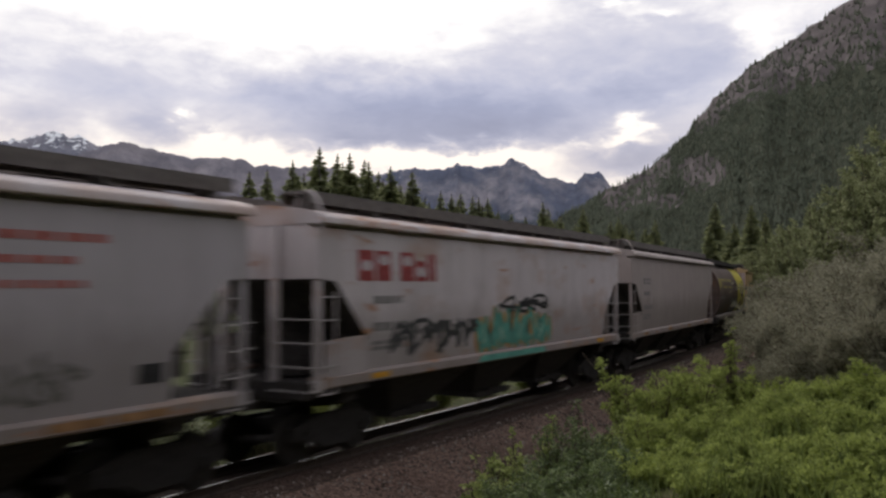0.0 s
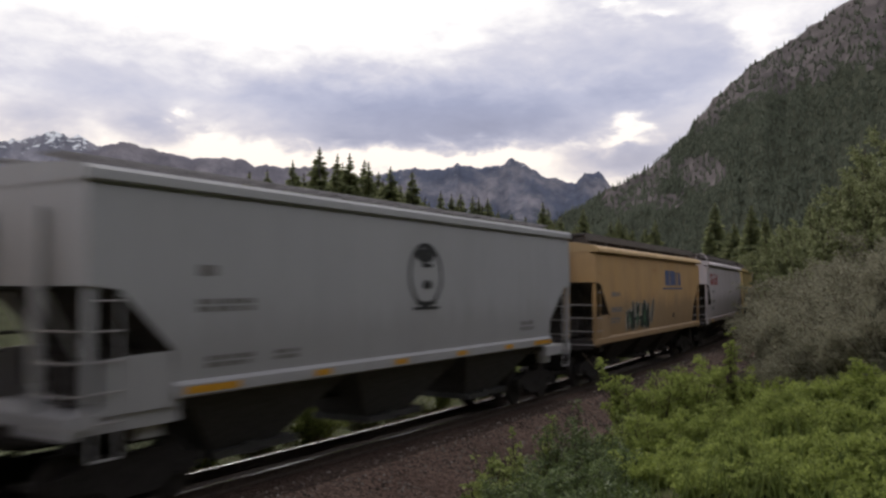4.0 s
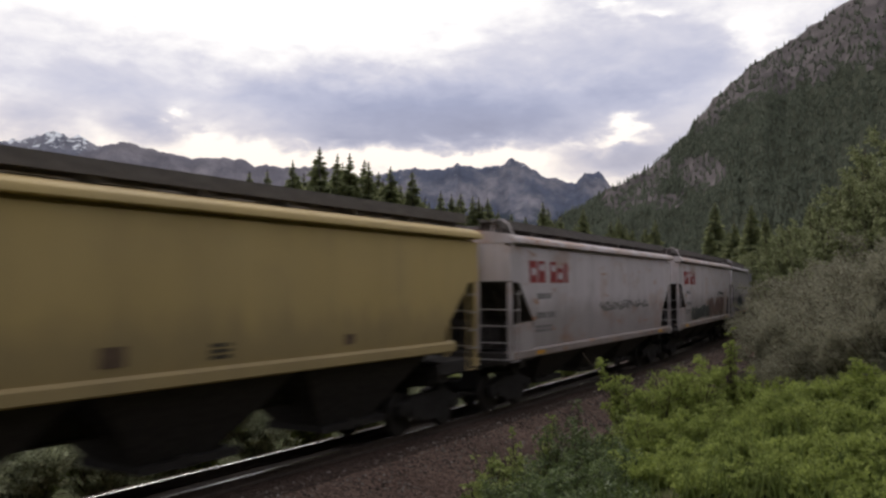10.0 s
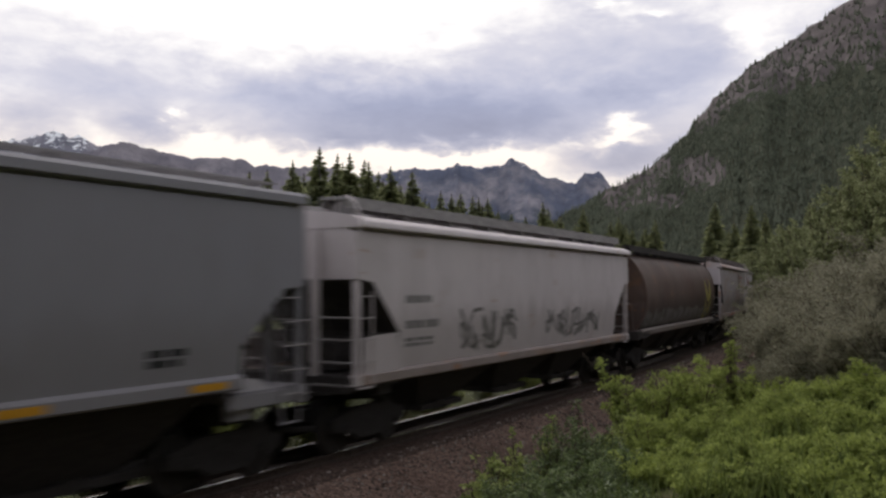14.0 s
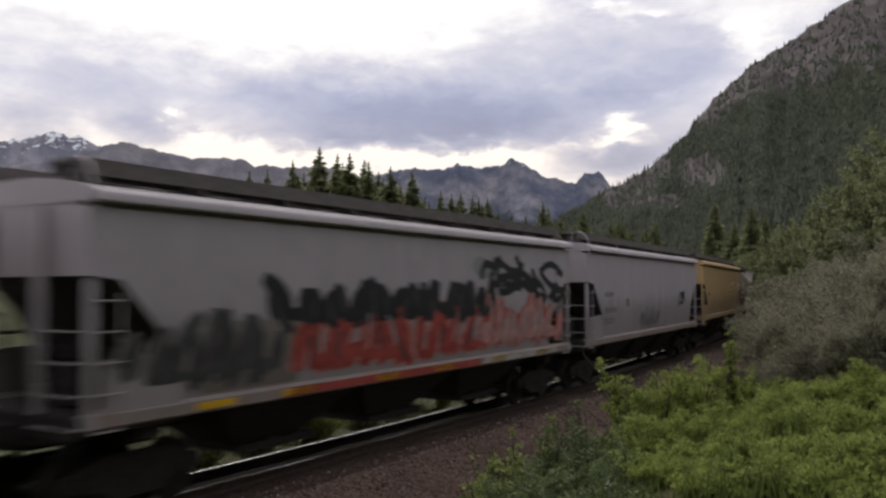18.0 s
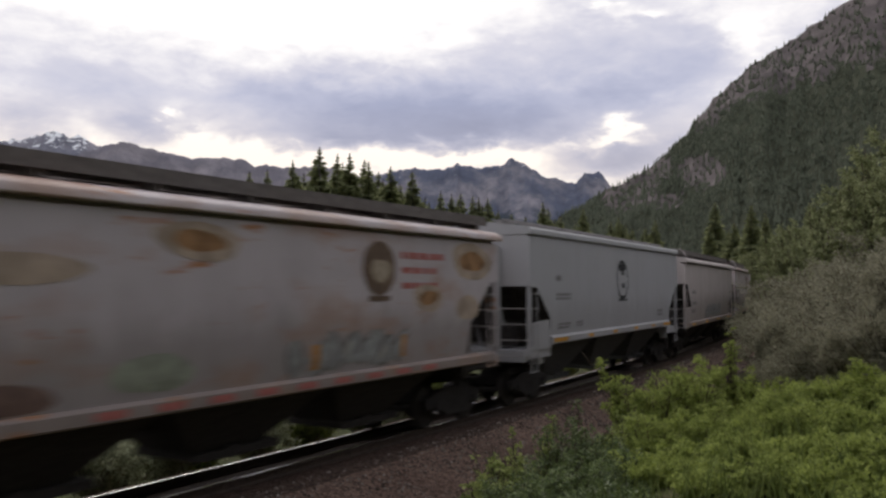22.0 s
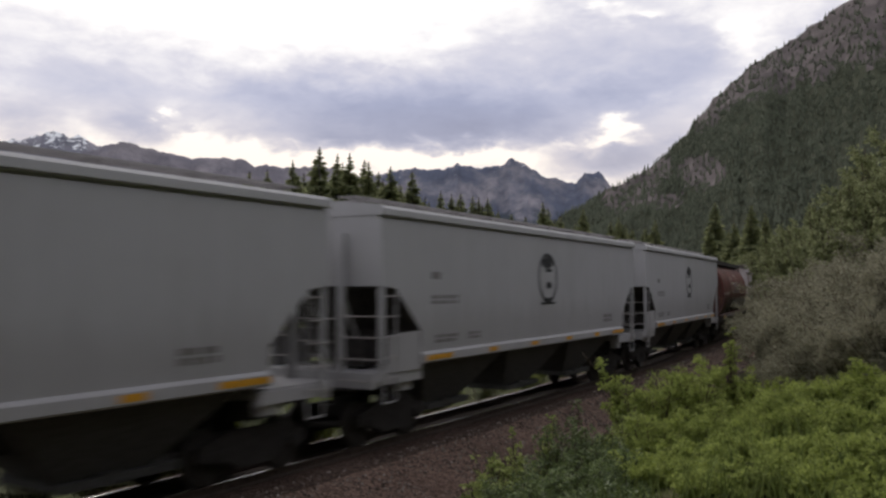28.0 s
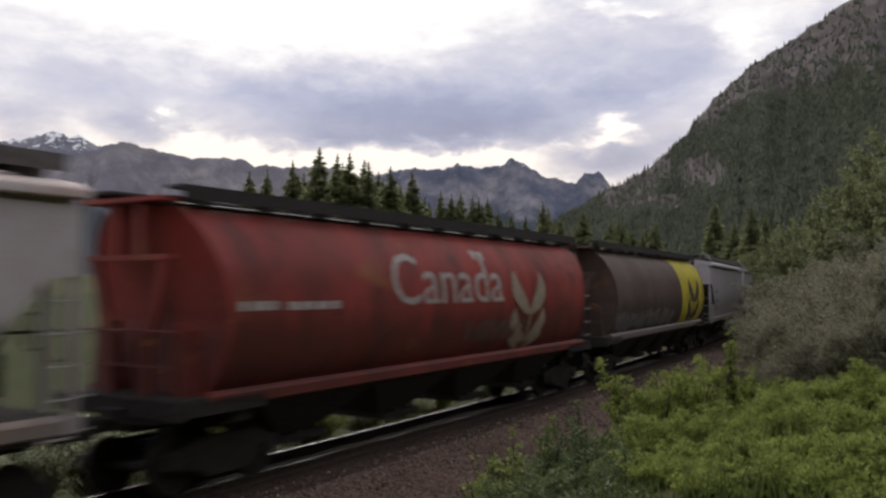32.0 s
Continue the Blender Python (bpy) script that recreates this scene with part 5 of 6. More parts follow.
# 1: grey with red writing
c = add_car("slab", "grey", "light grey covered grain hopper with red writing, rolling", roof=P["white_roof"])
marks(*c, I_PALERED, [(3.6, 5.56, 3.55, 3.71), (3.6, 5.14, 3.26, 3.40), (3.6, 5.23, 2.95, 3.09)], 1)
bars(*c, I_BLACK, [(6.09, 6.55, 1.62, 1.90)], "black_panel")
scrawl(*c, 3.0, 5.2, 1.5, 2.2, G["smoke"], 3)
reflectors(*c, (5.2, 6.2), M_BLOOM, 0.9)
# 2: white, red blocks, teal graffiti
c = white_car("faded white covered grain hopper with red blocks and teal graffiti", True, "high")
scrawl(*c, -5.7, -2.1, 1.5, 2.27, G["char"], 5, 6, 0.10)
graffiti(*c, -1.9, 2.1, 1.36, 2.5, (G["orange"], G["teal"], G["black"], G["mint"]), 8, 4)
scrawl(*c, -0.9, 1.9, 2.3, 2.75, G["black"], 7, 3, 0.09)
sill_spray(*c, -2.1, 1.9, G["teal"])
# 3: warm grey
c = add_car("slab", "warm", "plain warm grey covered grain hopper, dusty, rolling")
plain_marks(*c)
marks(*c, I_GREY, [(-6.58, -5.39, 3.07, 3.33)], 2)
reflectors(*c, (-6.1, -2, 2, 6.1), M_BLOOM)
# 4: brown round with yellow field and text
c = brown_car("dark brown cylindrical grain hopper with a yellow wheat field")
bars(*c, I_DIMYEL, [(-7.2, -6.7, 2.87, 3.46), (-6.65, -6.1, 3.0, 3.42)], "leaf_mark")
marks(*c, I_DIMYEL, [(-5.62, -3.52, 3.28, 3.50), (-5.46, -3.52, 2.88, 3.07), (-2.81, -0.44, 3.27, 3.50), (-2.80, -0.83, 2.86, 3.07)], 1)
marks(*c, I_GREY, [(-6.98, -4.54, 2.25, 2.45)], 1)
graffiti(*c, -1.3, 3.0, 1.36, 2.3, (G["char"], G["smoke"], G["char"], G["smoke"]), 4, 4)
# 5: ochre tan with dark graffiti and a primed end
c = add_car("slab", "tan", "ochre tan covered grain hopper with black graffiti")
plain_marks(*c)
graffiti(*c, -3.0, 2.9, 1.36, 3.2, (G["forest"], G["forest"], G["black"], G["forest"]), 12, 5)
sill_spray(*c, -3.0, 2.9, G["smoke"])
scrawl(*c, 4.1, 6.0, 1.6, 2.5, G["plum"], 6, 3)
part("end_sheet", Shape().box((0, -8.215, 3.53), (3.0, 0.02, 1.08)), P["pink"], c[0], "pinkish primed end sheet")
for k in range(5):
    part("end_stiffener", cached("end_stiffener", lambda: Shape().box((0, 0, 0), (0.07, 0.06, 1.06))), P["pink"], c[0], at=(-1.2 + 0.6 * k, -8.25, 3.53))
# 6: blue-grey with badge
emblem_car("smooth blue-grey covered hopper with an oval badge")
# 7: orange with blue lettering
c = add_car("slab", "orange", "sun-bleached orange covered hopper with blue lettering", roof=P["tan"])
bars(*c, I_BLUE, [(1.1, 1.9, 3.05, 3.68), (2.0, 2.9, 3.05, 3.68), (3.0, 3.25, 3.05, 3.6), (3.5, 3.95, 3.05, 3.62), (0.7, 4.3, 2.88, 2.95)], "blue_block")
graffiti(*c, -4.2, -1.2, 1.36, 2.5, (G["bone"], G["forest"], G["black"], G["green"]), 31, 3)
bars(*c, I_BLACK, [(2.5, 2.8, 1.65, 1.85)], "black_panel")
plain_marks(*c)
# 8: white, red blocks
white_car("clean white covered grain hopper with red blocks")
# 9: yellow with grey graffiti patches
c = add_car("deep", "yellow", "dull yellow covered grain hopper with grey painted-over graffiti")
marks(*c, I_BLACK, [(-6.76, -5.84, 2.93, 3.17)], 2)
marks(*c, I_BLACK, [(-6.74, -5.41, 2.37, 2.65), (-6.73, -5.27, 1.91, 2.12)], 2)
graffiti(*c, -4.7, -0.4, 1.78, 2.62, (I_PATCH, I_PATCH, G["smoke"], I_PATCH), 14, 5)
bars(*c, G["orange"], [(-4.2, -3.9, 1.85, 2.25), (-1.2, -0.95, 1.85, 2.35), (1.0, 1.25, 1.85, 2.35)], "orange_spray")
graffiti(*c, 0.1, 4.7, 1.78, 2.7, (I_PATCH, I_PATCH, G["smoke"], I_PATCH), 15, 5)
# 10: white with badge and colourful graffiti
c = add_car("slab", "rusty_white", "white covered grain hopper with a brown badge and bright graffiti", roof=P["white_roof"])
big_badge(*c, 2.86, 3.36)
graffiti(*c, -4.4, 0.6, 1.36, 2.2, (G["olive"], G["sage"], G["orange"], G["yellow"]), 21, 5)
graffiti(*c, 0.4, 6.0, 1.36, 2.25, (G["navy"], G["ice"], G["black"], G["yellow"]), 22, 5)
sill_spray(*c, -4.2, 0.6, G["sage"])
plain_marks(*c)
# 11: brown, yellow field
c = brown_car("brown cylindrical grain hopper with a yellow field and grey graffiti")
graffiti(*c, -5.6, -0.6, 1.36, 2.45, (G["char"], G["silver"], G["black"], G["bone"]), 24, 4)
graffiti(*c, 2.5, 7.4, 1.36, 2.5, (G["char"], G["smoke"], G["black"], G["silver"]), 25, 4)
sill_spray(*c, -5.2, -3.6, G["bone"])
sill_spray(*c, -3.5, -2.3, G["ice"])
sill_spray(*c, -2.2, -0.6, G["red"])
sill_spray(*c, 3.6, 7.4, G["silver"])
bars(*c, G["orange"], [(1.5, 1.75, 1.45, 1.85), (3.3, 3.5, 1.45, 1.8)], "orange_spray")
# 12: yellow
c = add_car("deep", "yellow", "plain dull yellow covered grain hopper, dusty")
marks(*c, I_BLACK, [(-6.76, -5.84, 2.93, 3.17)], 2)
marks(*c, I_BLACK, [(-6.74, -5.41, 2.37, 2.65), (-0.2, 0.2, 1.85, 2.13)], 3)
bars(*c, I_BADGE, [(-2.18, -1.75, 1.88, 2.17), (3.08, 3.36, 1.9, 2.1)], "data_plate")
# 13, 14: white, red blocks
c = white_car("faded white covered hopper with red blocks and thin scratches", True)
scrawl(*c, -1.0, 4.5, 2.2, 2.5, G["smoke"], 9, 5, 0.05)
c = white_car("white covered hopper with red blocks and brown graffiti", True)
graffiti(*c, 0.2, 5.2, 1.36, 2.46, (G["rust"], G["dusk"], G["rust"], G["plum"]), 41, 5)
graffiti(*c, -4.5, 0.2, 1.36, 2.1, (G["dgreen"], G["char"], G["smoke"], G["smoke"]), 42, 5)
scrawl(*c, 3.0, 5.0, 2.5, 2.75, G["char"], 4, 2, 0.05)
# 15: light grey with blue-black graffiti
c = add_car("slab", "grey", "light grey covered hopper with blue-black graffiti and amber reflectors")
plain_marks(*c)
graffiti(*c, -3.8, -0.4, 1.36, 2.45, (G["black"], G["navy"], G["black"], G["ice"]), 51, 4)
reflectors(*c, (-5.6, -1.6, 2.4, 6.1), plain("bright_amber", (0.75, 0.42, 0.015, 1), 0.4, vary=0.1), 1.1)
# 16: slate
c = add_car("tall", "slate", "smooth slate grey covered grain hopper", walk=M_GALV, under=M_GRIT)
marks(*c, I_BLACK, [(-6.42, -5.5, 2.8, 2.99)], 1)
marks(*c, I_BLACK, [(-6.42, -5.2, 2.25, 2.5), (-6.42, -5.4, 1.75, 1.92), (4.9, 5.6, 1.8, 2.1)], 2)
reflectors(*c, (-5.4, -2.6, 0.2, 3.0, 6.0), w=0.7)
# 17: cream
c = add_car("slab", "cream", "cream-white covered hopper with outlined grey graffiti", walk=M_GALV)
scrawl(*c, -4.3, -1.3, 1.45, 2.45, G["smoke"], 61, 5, 0.09)
scrawl(*c, 0.9, 5.1, 1.5, 2.4, G["smoke"], 62, 6, 0.09)
plain_marks(*c)
# 18: brown round
c = brown_car("rusty brown cylindrical grain hopper with dirty white drips", at=(3.6, 7.0), field=None, ink=I_DIMYEL)
graffiti(*c, -7.2, 6.5, 1.36, 2.1, (G["smoke"], G["smoke"], G["plum"], G["silver"]), 65, 11)
# 19: patchy grey with badge
c = add_car("high", "patchy", "rust-blotched grey covered grain hopper with a brown badge", roof=P["white_roof"])
big_badge(*c, 2.75, 3.35)
scrawl(*c, 0.5, 4.5, 1.5, 2.1, G["smoke"], 66, 4, 0.06)
reflectors(*c, (-3, -2.2, -1.4, -0.6, 0.2, 1.0, 1.8, 2.6, 3.4, 4.2, 5.0), I_PALERED, 0.35)
# 20: white, red blocks
c = white_car("grimy white covered hopper with red blocks and dark smears", kind="high")
spot(c[0], "grey_spray", "high", -6.0, 1.85, 0.75, 0.42, I_PATCH, 64)
for k, y in enumerate((1.4, 2.8, 4.1)):
    spot(c[0], "brown_spray", "high", y, 1.9, 0.75, 0.34, M_HALO, 65 + k, 0.007 + 0.001 * k)
scrawl(*c, -4.0, -3.1, 1.6, 2.3, G["char"], 68, 2, 0.10)
spot(c[0], "dark_smear", "high", -0.8, 1.72, 0.55, 0.26, G["char"], 70)
# 21: grey with red and black graffiti
c = add_car("slab", "grey", "grey covered hopper with huge red and black graffiti")
graffiti(*c, -4.4, 2.6, 2.2, 3.15, (G["black"], G["black"], G["char"], G["char"]), 71, 6)
bars(*c, I_PATCH, [(-6.2, -4.0, 1.36, 2.45)], "grey_patch")
graffiti(*c, -7.4, -4.7, 1.40, 2.7, (G["smoke"], G["char"], G["black"], G["plum"]), 70, 3)
graffiti(*c, -4.0, 2.7, 1.36, 2.65, (G["rose"], G["red"], G["silver"], G["plum"]), 72, 6)
graffiti(*c, 2.5, 7.0, 1.36, 2.85, (G["red"], G["rose"], G["bone"], G["silver"]), 73, 4)
sill_spray(*c, -4.3, 2.6, G["red"])
sill_spray(*c, 2.7, 7.2, G["bone"])
scrawl(*c, 3.0, 7.6, 2.5, 3.8, G["black"], 74, 3, 0.20)
blob_sh = Shape()
blob(blob_sh, "slab", 2.6, 3.45, 0.5, 0.25, 0.007, random.Random(5), 0.3)
part("pale_smear", blob_sh, G["silver"], c[0])
reflectors(*c, (-5.9, -4.0, -1.3, 0.9, 3.6, 6.1), plain("bright_amber_strip", (0.75, 0.42, 0.015, 1), 0.4, vary=0.1), 0.8)
# 22: light grey with navy tags
c = add_car("slab", "grey", "light grey covered hopper with small navy graffiti")
plain_marks(*c)
bars(*c, I_BADGE, [(-3.98, -3.67, 2.29, 2.56)], "data_plate")
graffiti(*c, -2.0, 0.6, 1.40, 2.2, (P["grey"], G["smoke"], G["navy"], G["plum"]), 81, 3)
scrawl(*c, 4.2, 5.3, 2.1, 2.75, G["black"], 82, 2, 0.10)
# 23: tan
c = add_car("mid", "tan", "plain ochre tan covered grain hopper, smooth-sided")
marks(*c, I_BADGE, [(-6.6, -5.9, 2.5, 2.7)], 2)
bars(*c, I_BADGE, [(5.6, 5.9, 1.9, 2.05)], "data_plate")
# 24: brown round with beige lettering
c = brown_car("brown cylindrical grain hopper with beige lettering and graffiti", at=(3.4, 7.8), field=I_CREAM)
marks(*c, I_CREAM, [(-5.04, -2.92, 3.13, 3.36), (-2.38, 0.17, 3.13, 3.33), (-4.95, -3.12, 2.72, 2.92), (-2.32, -0.35, 2.72, 2.92)], 1)
bars(*c, I_CREAM, [(-7.0, -6.5, 2.8, 3.4), (-6.4, -5.95, 2.95, 3.4)], "leaf_mark")
graffiti(*c, -4.4, -1.9, 1.36, 2.0, (G["rust"], G["orange"], G["red"], G["rust"]), 91, 3)
sill_spray(*c, -4.9, -1.6, G["rust"])
sill_spray(*c, -1.3, 2.4, G["ice"])
sill_spray(*c, 2.6, 7.4, G["smoke"])
graffiti(*c, -1.3, 2.3, 1.36, 2.2, (G["char"], G["ice"], G["char"], G["smoke"]), 92, 4)
graffiti(*c, 2.6, 7.6, 1.36, 2.35, (G["smoke"], G["bone"], G["char"], G["bone"]), 93, 4)
# 25: patchy with badge
c = add_car("high", "patchy", "rust-patched pale grey covered hopper with a worn badge", roof=P["white_roof"])
big_badge(*c, 3.1, 3.36)
plain_marks(*c)
for k, (y, z, ry, rz) in enumerate(((-1.5, 3.68, 0.66, 0.24), (6.85, 3.58, 0.72, 0.36), (4.9, 2.75, 0.5, 0.22), (-4.6, 3.2, 1.0, 0.16), (-6.4, 3.45, 0.5, 0.3), (6.6, 2.5, 0.4, 0.24))):
    spot(c[0], "rust_halo", "high", y, z, ry * 1.25, rz * 1.3, M_HALO, 40 + k)
    if k < 3:
        spot(c[0], "rust_spot", "high", y, z, ry * 0.8, rz * 0.7, M_BLOOM, 50 + k, 0.010)
graffiti(*c, 0.9, 3.9, 1.42, 2.2, (G["smoke"], G["silver"], G["smoke"], G["bone"]), 94, 3)
bars(*c, G["orange"], [(1.1, 1.3, 1.5, 1.95), (3.9, 4.05, 1.55, 2.0)], "orange_spray")
spot(c[0], "green_spray", "high", -2.3, 1.75, 0.7, 0.3, G["sage"], 60)
spot(c[0], "dark_spray", "high", -4.5, 1.6, 0.7, 0.2, G["dusk"], 61)
reflectors(*c, (-3, -2, -1, 0, 1, 2, 3, 4, 5), I_PALERED, 0.5)
# 26: blue-grey emblem
emblem_car("blue-grey covered hopper with an oval badge and grey chutes")
# 27: warm grey
c = add_car("slab", "stone", "warm grey covered grain hopper with faint grey graffiti")
plain_marks(*c)
graffiti(*c, -2.2, 2.6, 1.36, 2.1, (G["smoke"], G["silver"], G["char"], G["smoke"]), 95, 5)
bars(*c, I_BADGE, [(6.1, 6.45, 1.85, 2.1)], "data_plate")
reflectors(*c, (-6, -2, 2, 6), w=0.9)
# 28: pale with badge
c = add_car("high", "rusty_white", "pale rust-streaked covered hopper with a round badge", roof=P["white_roof"])
big_badge(*c, 2.68, 3.36)
plain_marks(*c)
scrawl(*c, 3.2, 4.6, 1.36, 2.26, G["smoke"], 96, 1, 0.14)
graffiti(*c, 5.4, 6.5, 1.5, 1.95, (G["smoke"], G["ice"], G["char"], G["smoke"]), 97, 1)
graffiti(*c, -0.8, 0.5, 1.45, 2.0, (G["ice"], G["ice"], G["smoke"], G["ice"]), 98, 1)
reflectors(*c, (-1, 0, 1, 2, 3, 4, 5, 6), I_PALERED, 0.4)
# 29: brown, yellow field
c = brown_car("brown cylindrical hopper with a yellow field and a grey patch")
spot(c[0], "grey_spray", "round", -1.9, 1.72, 1.3, 0.34, G["silver"], 62)
spot(c[0], "grey_spray", "round", -0.9, 1.85, 0.7, 0.26, G["silver"], 63, 0.009)
blob_sh = Shape()
blob(blob_sh, "round", 6.6, 1.75, 0.8, 0.16, 0.014, random.Random(8), 0.4)
part("blue_spray", blob_sh, G["blue"], c[0])
# 30: ribbed orange
c = add_car("ribbed", "rib", "old orange rib-sided hopper, paint peeling to rust", roof=P["pink"], sill=P["pink"])
ribs(c[0], P["rib"])
graffiti(*c, -4.3, 0.2, 2.2, 3.4, (G["sage"], G["mint"], G["rust"], G["bone"]), 126, 4)
# 31 to 33: blue-grey emblem cars
for text in ("blue-grey covered hopper with an oval badge, freshly painted", "blue-grey covered hopper with an oval badge and white end", "blue-grey covered hopper with an oval badge, lightly dusty"):
    emblem_car(text)
# 34: maroon
c = brown_car("weathered maroon cylindrical hopper with white lettering and graffiti", "maroon", None, (6.0, 6.2))
word(*c, "Canada", -3.0, 2.58, 1.55, I_WHITE)
bars(*c, I_WHITE, [(0.78, 1.02, 3.62, 3.84), (1.12, 1.36, 3.60, 3.82)], "flag_mark")
marks(*c, I_WHITE, [(-7.25, -6.75, 2.50, 2.68), (-6.22, -4.75, 2.48, 2.68)], 1)
graffiti(*c, -5.4, -0.8, 1.36, 2.4, (G["bone"], G["black"], G["bone"], G["black"]), 101, 3)
sill_spray(*c, -5.3, 7.2, G["smoke"])
graffiti(*c, -0.5, 7.4, 1.40, 2.35, (G["smoke"], G["bone"], G["smoke"], G["bone"]), 102, 7)
reflectors(*c, (-6.4,), w=0.8)
# 35: cream, green graffiti
c = white_car("rusty cream covered hopper with sprawling dark green graffiti", True)
graffiti(*c, -5.7, -3.6, 1.36, 2.7, (G["navy"], G["navy"], G["char"], G["smoke"]), 110, 2)
graffiti(*c, -4.6, 6.2, 1.40, 2.95, (G["navy"], G["green"], G["char"], G["mint"]), 111, 6)
graffiti(*c, -4.8, 5.8, 1.36, 1.75, (G["green"], G["green"], G["char"], G["orange"]), 113, 7)
scrawl(*c, -1.6, 5.0, 2.85, 3.3, G["char"], 112, 5, 0.10)
sill_spray(*c, -4.6, 5.6, G["dgreen"])
# 36: red
c = brown_car("faded bright red cylindrical hopper with white lettering", "red", None, (0.9, 5.6), I_CREAM)
word(*c, "Canada", -3.05, 2.62, 1.55, I_WHITE)
bars(*c, I_WHITE, [(0.73, 0.97, 3.66, 3.88), (1.07, 1.31, 3.64, 3.86)], "flag_mark")
marks(*c, I_WHITE, [(-7.31, -6.4, 2.57, 2.78), (-6.15, -4.73, 2.56, 2.76)], 1)
graffiti(*c, 0.4, 3.0, 1.6, 2.2, (G["plum"], G["rust"], G["plum"], G["plum"]), 115, 4)
# 37 to 39
c = brown_car("brown cylindrical hopper with a yellow field, lower side grey with dirt")
graffiti(*c, -7.0, 1.2, 1.36, 2.1, (G["smoke"], G["smoke"], G["char"], G["smoke"]), 121, 6)
c = add_car("slab", "grey", "pale grey covered grain hopper at the train's rear")
plain_marks(*c)
c = add_car("slab", "grey", "pale grey covered grain hopper, dusty")
plain_marks(*c)

# ---- along the track ----
def track_thing():
    t = thing("railway_track", "single railway track with timber ties on ballast", "railway track")
    prof = [(-0.07, -0.17), (0.07, -0.17), (0.07, -0.155), (0.012, -0.13), (0.012, -0.045), (0.036, -0.035), (0.036, -0.006), (0.028, 0.0), (-0.028, 0.0), (-0.036, -0.006), (-0.036, -0.035), (-0.012, -0.045), (-0.012, -0.13), (-0.07, -0.155)]
    ss = [-700 + 12 * i for i in range(58)] + [-4 + 2 * i for i in range(122)] + [242 + 12 * i for i in range(44)]
    for side in (0.7525, -0.7525):
        sh = Shape().grid([[beside(s, side + a, rail_z(side) + b) for a, b in prof] for s in ss], True)
        ob = part("rail", sh, M_RUST, t, "steel rail with a bright worn head", 40)
        worn = [(-0.037, -0.008), (-0.029, 0.003), (0, 0.005), (0.029, 0.003), (0.037, -0.010)]    # the near rail's outer flank stays rusty
        head = Shape().grid([[beside(s, side + a, rail_z(side) + h) for a, h in (worn[:-1] if side > 0 else worn)] for s in ss])
        part("rail_head", head, M_STEEL, ob, "bright worn rail head", 60)
    me = Shape().box((0, 0, 0), (2.6, 0.23, 0.18)).mesh("tie")
    for i in range(170):
        s = 1.0 + 0.55 * i
        x, y, a = track(s)
        ob = part("tie", me, M_TIE, t, at=(x, y, RAIL_Z - 0.335))
        ob.rotation_euler = (0, -math.atan(CANT), a)


track_thing()


def loose_stones():
    """Ballast stones on the near shoulder."""
    rng = random.Random(77)
    V, F = [], []
    for _ in range(15000):
        s, d = rng.uniform(6, 48), rng.uniform(1.3, 5.0)
        z = np.interp(d, [1.3, 1.65, 2.1, 2.7, 3.3, 4.4, 5.2], [-0.45, -0.49, -0.60, -0.77, -0.93, -1.04, -1.07])
        x, y, _ = beside(s, d)
        r = rng.uniform(0.018, 0.042) * (1 if d < 4 else 0.7)
        b = len(V)
        for q in ((1, 0, 0), (-1, 0, 0), (0, 1, 0), (0, -1, 0), (0, 0, 1), (0, 0, -1)):
            k = r * rng.uniform(0.6, 1.3)
            V.append((x + q[0] * k + rng.uniform(-0.3, 0.3) * r, y + q[1] * k + rng.uniform(-0.3, 0.3) * r, z + q[2] * k * 0.8 + 0.01))
        F += [(b + i, b + j, b + k) for i, j, k in ((0, 2, 4), (2, 1, 4), (1, 3, 4), (3, 0, 4), (2, 0, 5), (1, 2, 5), (3, 1, 5), (0, 3, 5))]
    me = bpy.data.meshes.new("ballast_stones")
    me.from_pydata(V, [], F)
    n = Nodes("ballast_stones")
    g = n.t.nodes.new("ShaderNodeNewGeometry")
    c = n.ramp(g.outputs["Random Per Island"], [(0.0, (0.045, 0.034, 0.028, 1)), (0.6, (0.15, 0.115, 0.095, 1)), (1.0, (0.30, 0.26, 0.23, 1))])
    me.materials.append(n.done(c, 0.9, bump=n.noise(60), depth=0.004, spec=0.2))
    tagged(new("ballast_stones", me), "loose brown and grey ballast stones beside the rails", "gravel", kind="stuff")


loose_stones()


def grass_patch():
    rng = random.Random(31)
    V, F = [], []
    for _ in range(16000):
        x, y = rng.uniform(-6.5, 2), rng.uniform(3.5, 26)
        d = lateral(x, y)
        if d < 7.5 or rng.random() > (d - 7) / 3:
            continue
        z = ground_z(x, y)
        h, a, w = rng.uniform(0.12, 0.45), rng.uniform(0, 6.283), rng.uniform(0.004, 0.009)
        lx, ly = rng.gauss(0, 0.3) * h, rng.gauss(0, 0.3) * h
        c, s = math.cos(a) * w, math.sin(a) * w
        b = len(V)
        V += [(x - c, y - s, z), (x + c, y + s, z), (x + lx * 0.4 + c * 0.7, y + ly * 0.4 + s * 0.7, z + h * 0.6), (x + lx * 0.4 - c * 0.7, y + ly * 0.4 - s * 0.7, z + h * 0.6), (x + lx, y + ly, z + h)]
        F += [(b, b + 1, b + 2, b + 3), (b + 3, b + 2, b + 4)]
    me = bpy.data.meshes.new("grass")
    me.from_pydata(V, [], F)
    me.materials.append(M_GRASS)
    tagged(new("grass", me), "tall green grass on the bank beside the track", "grass", kind="stuff")


grass_patch()

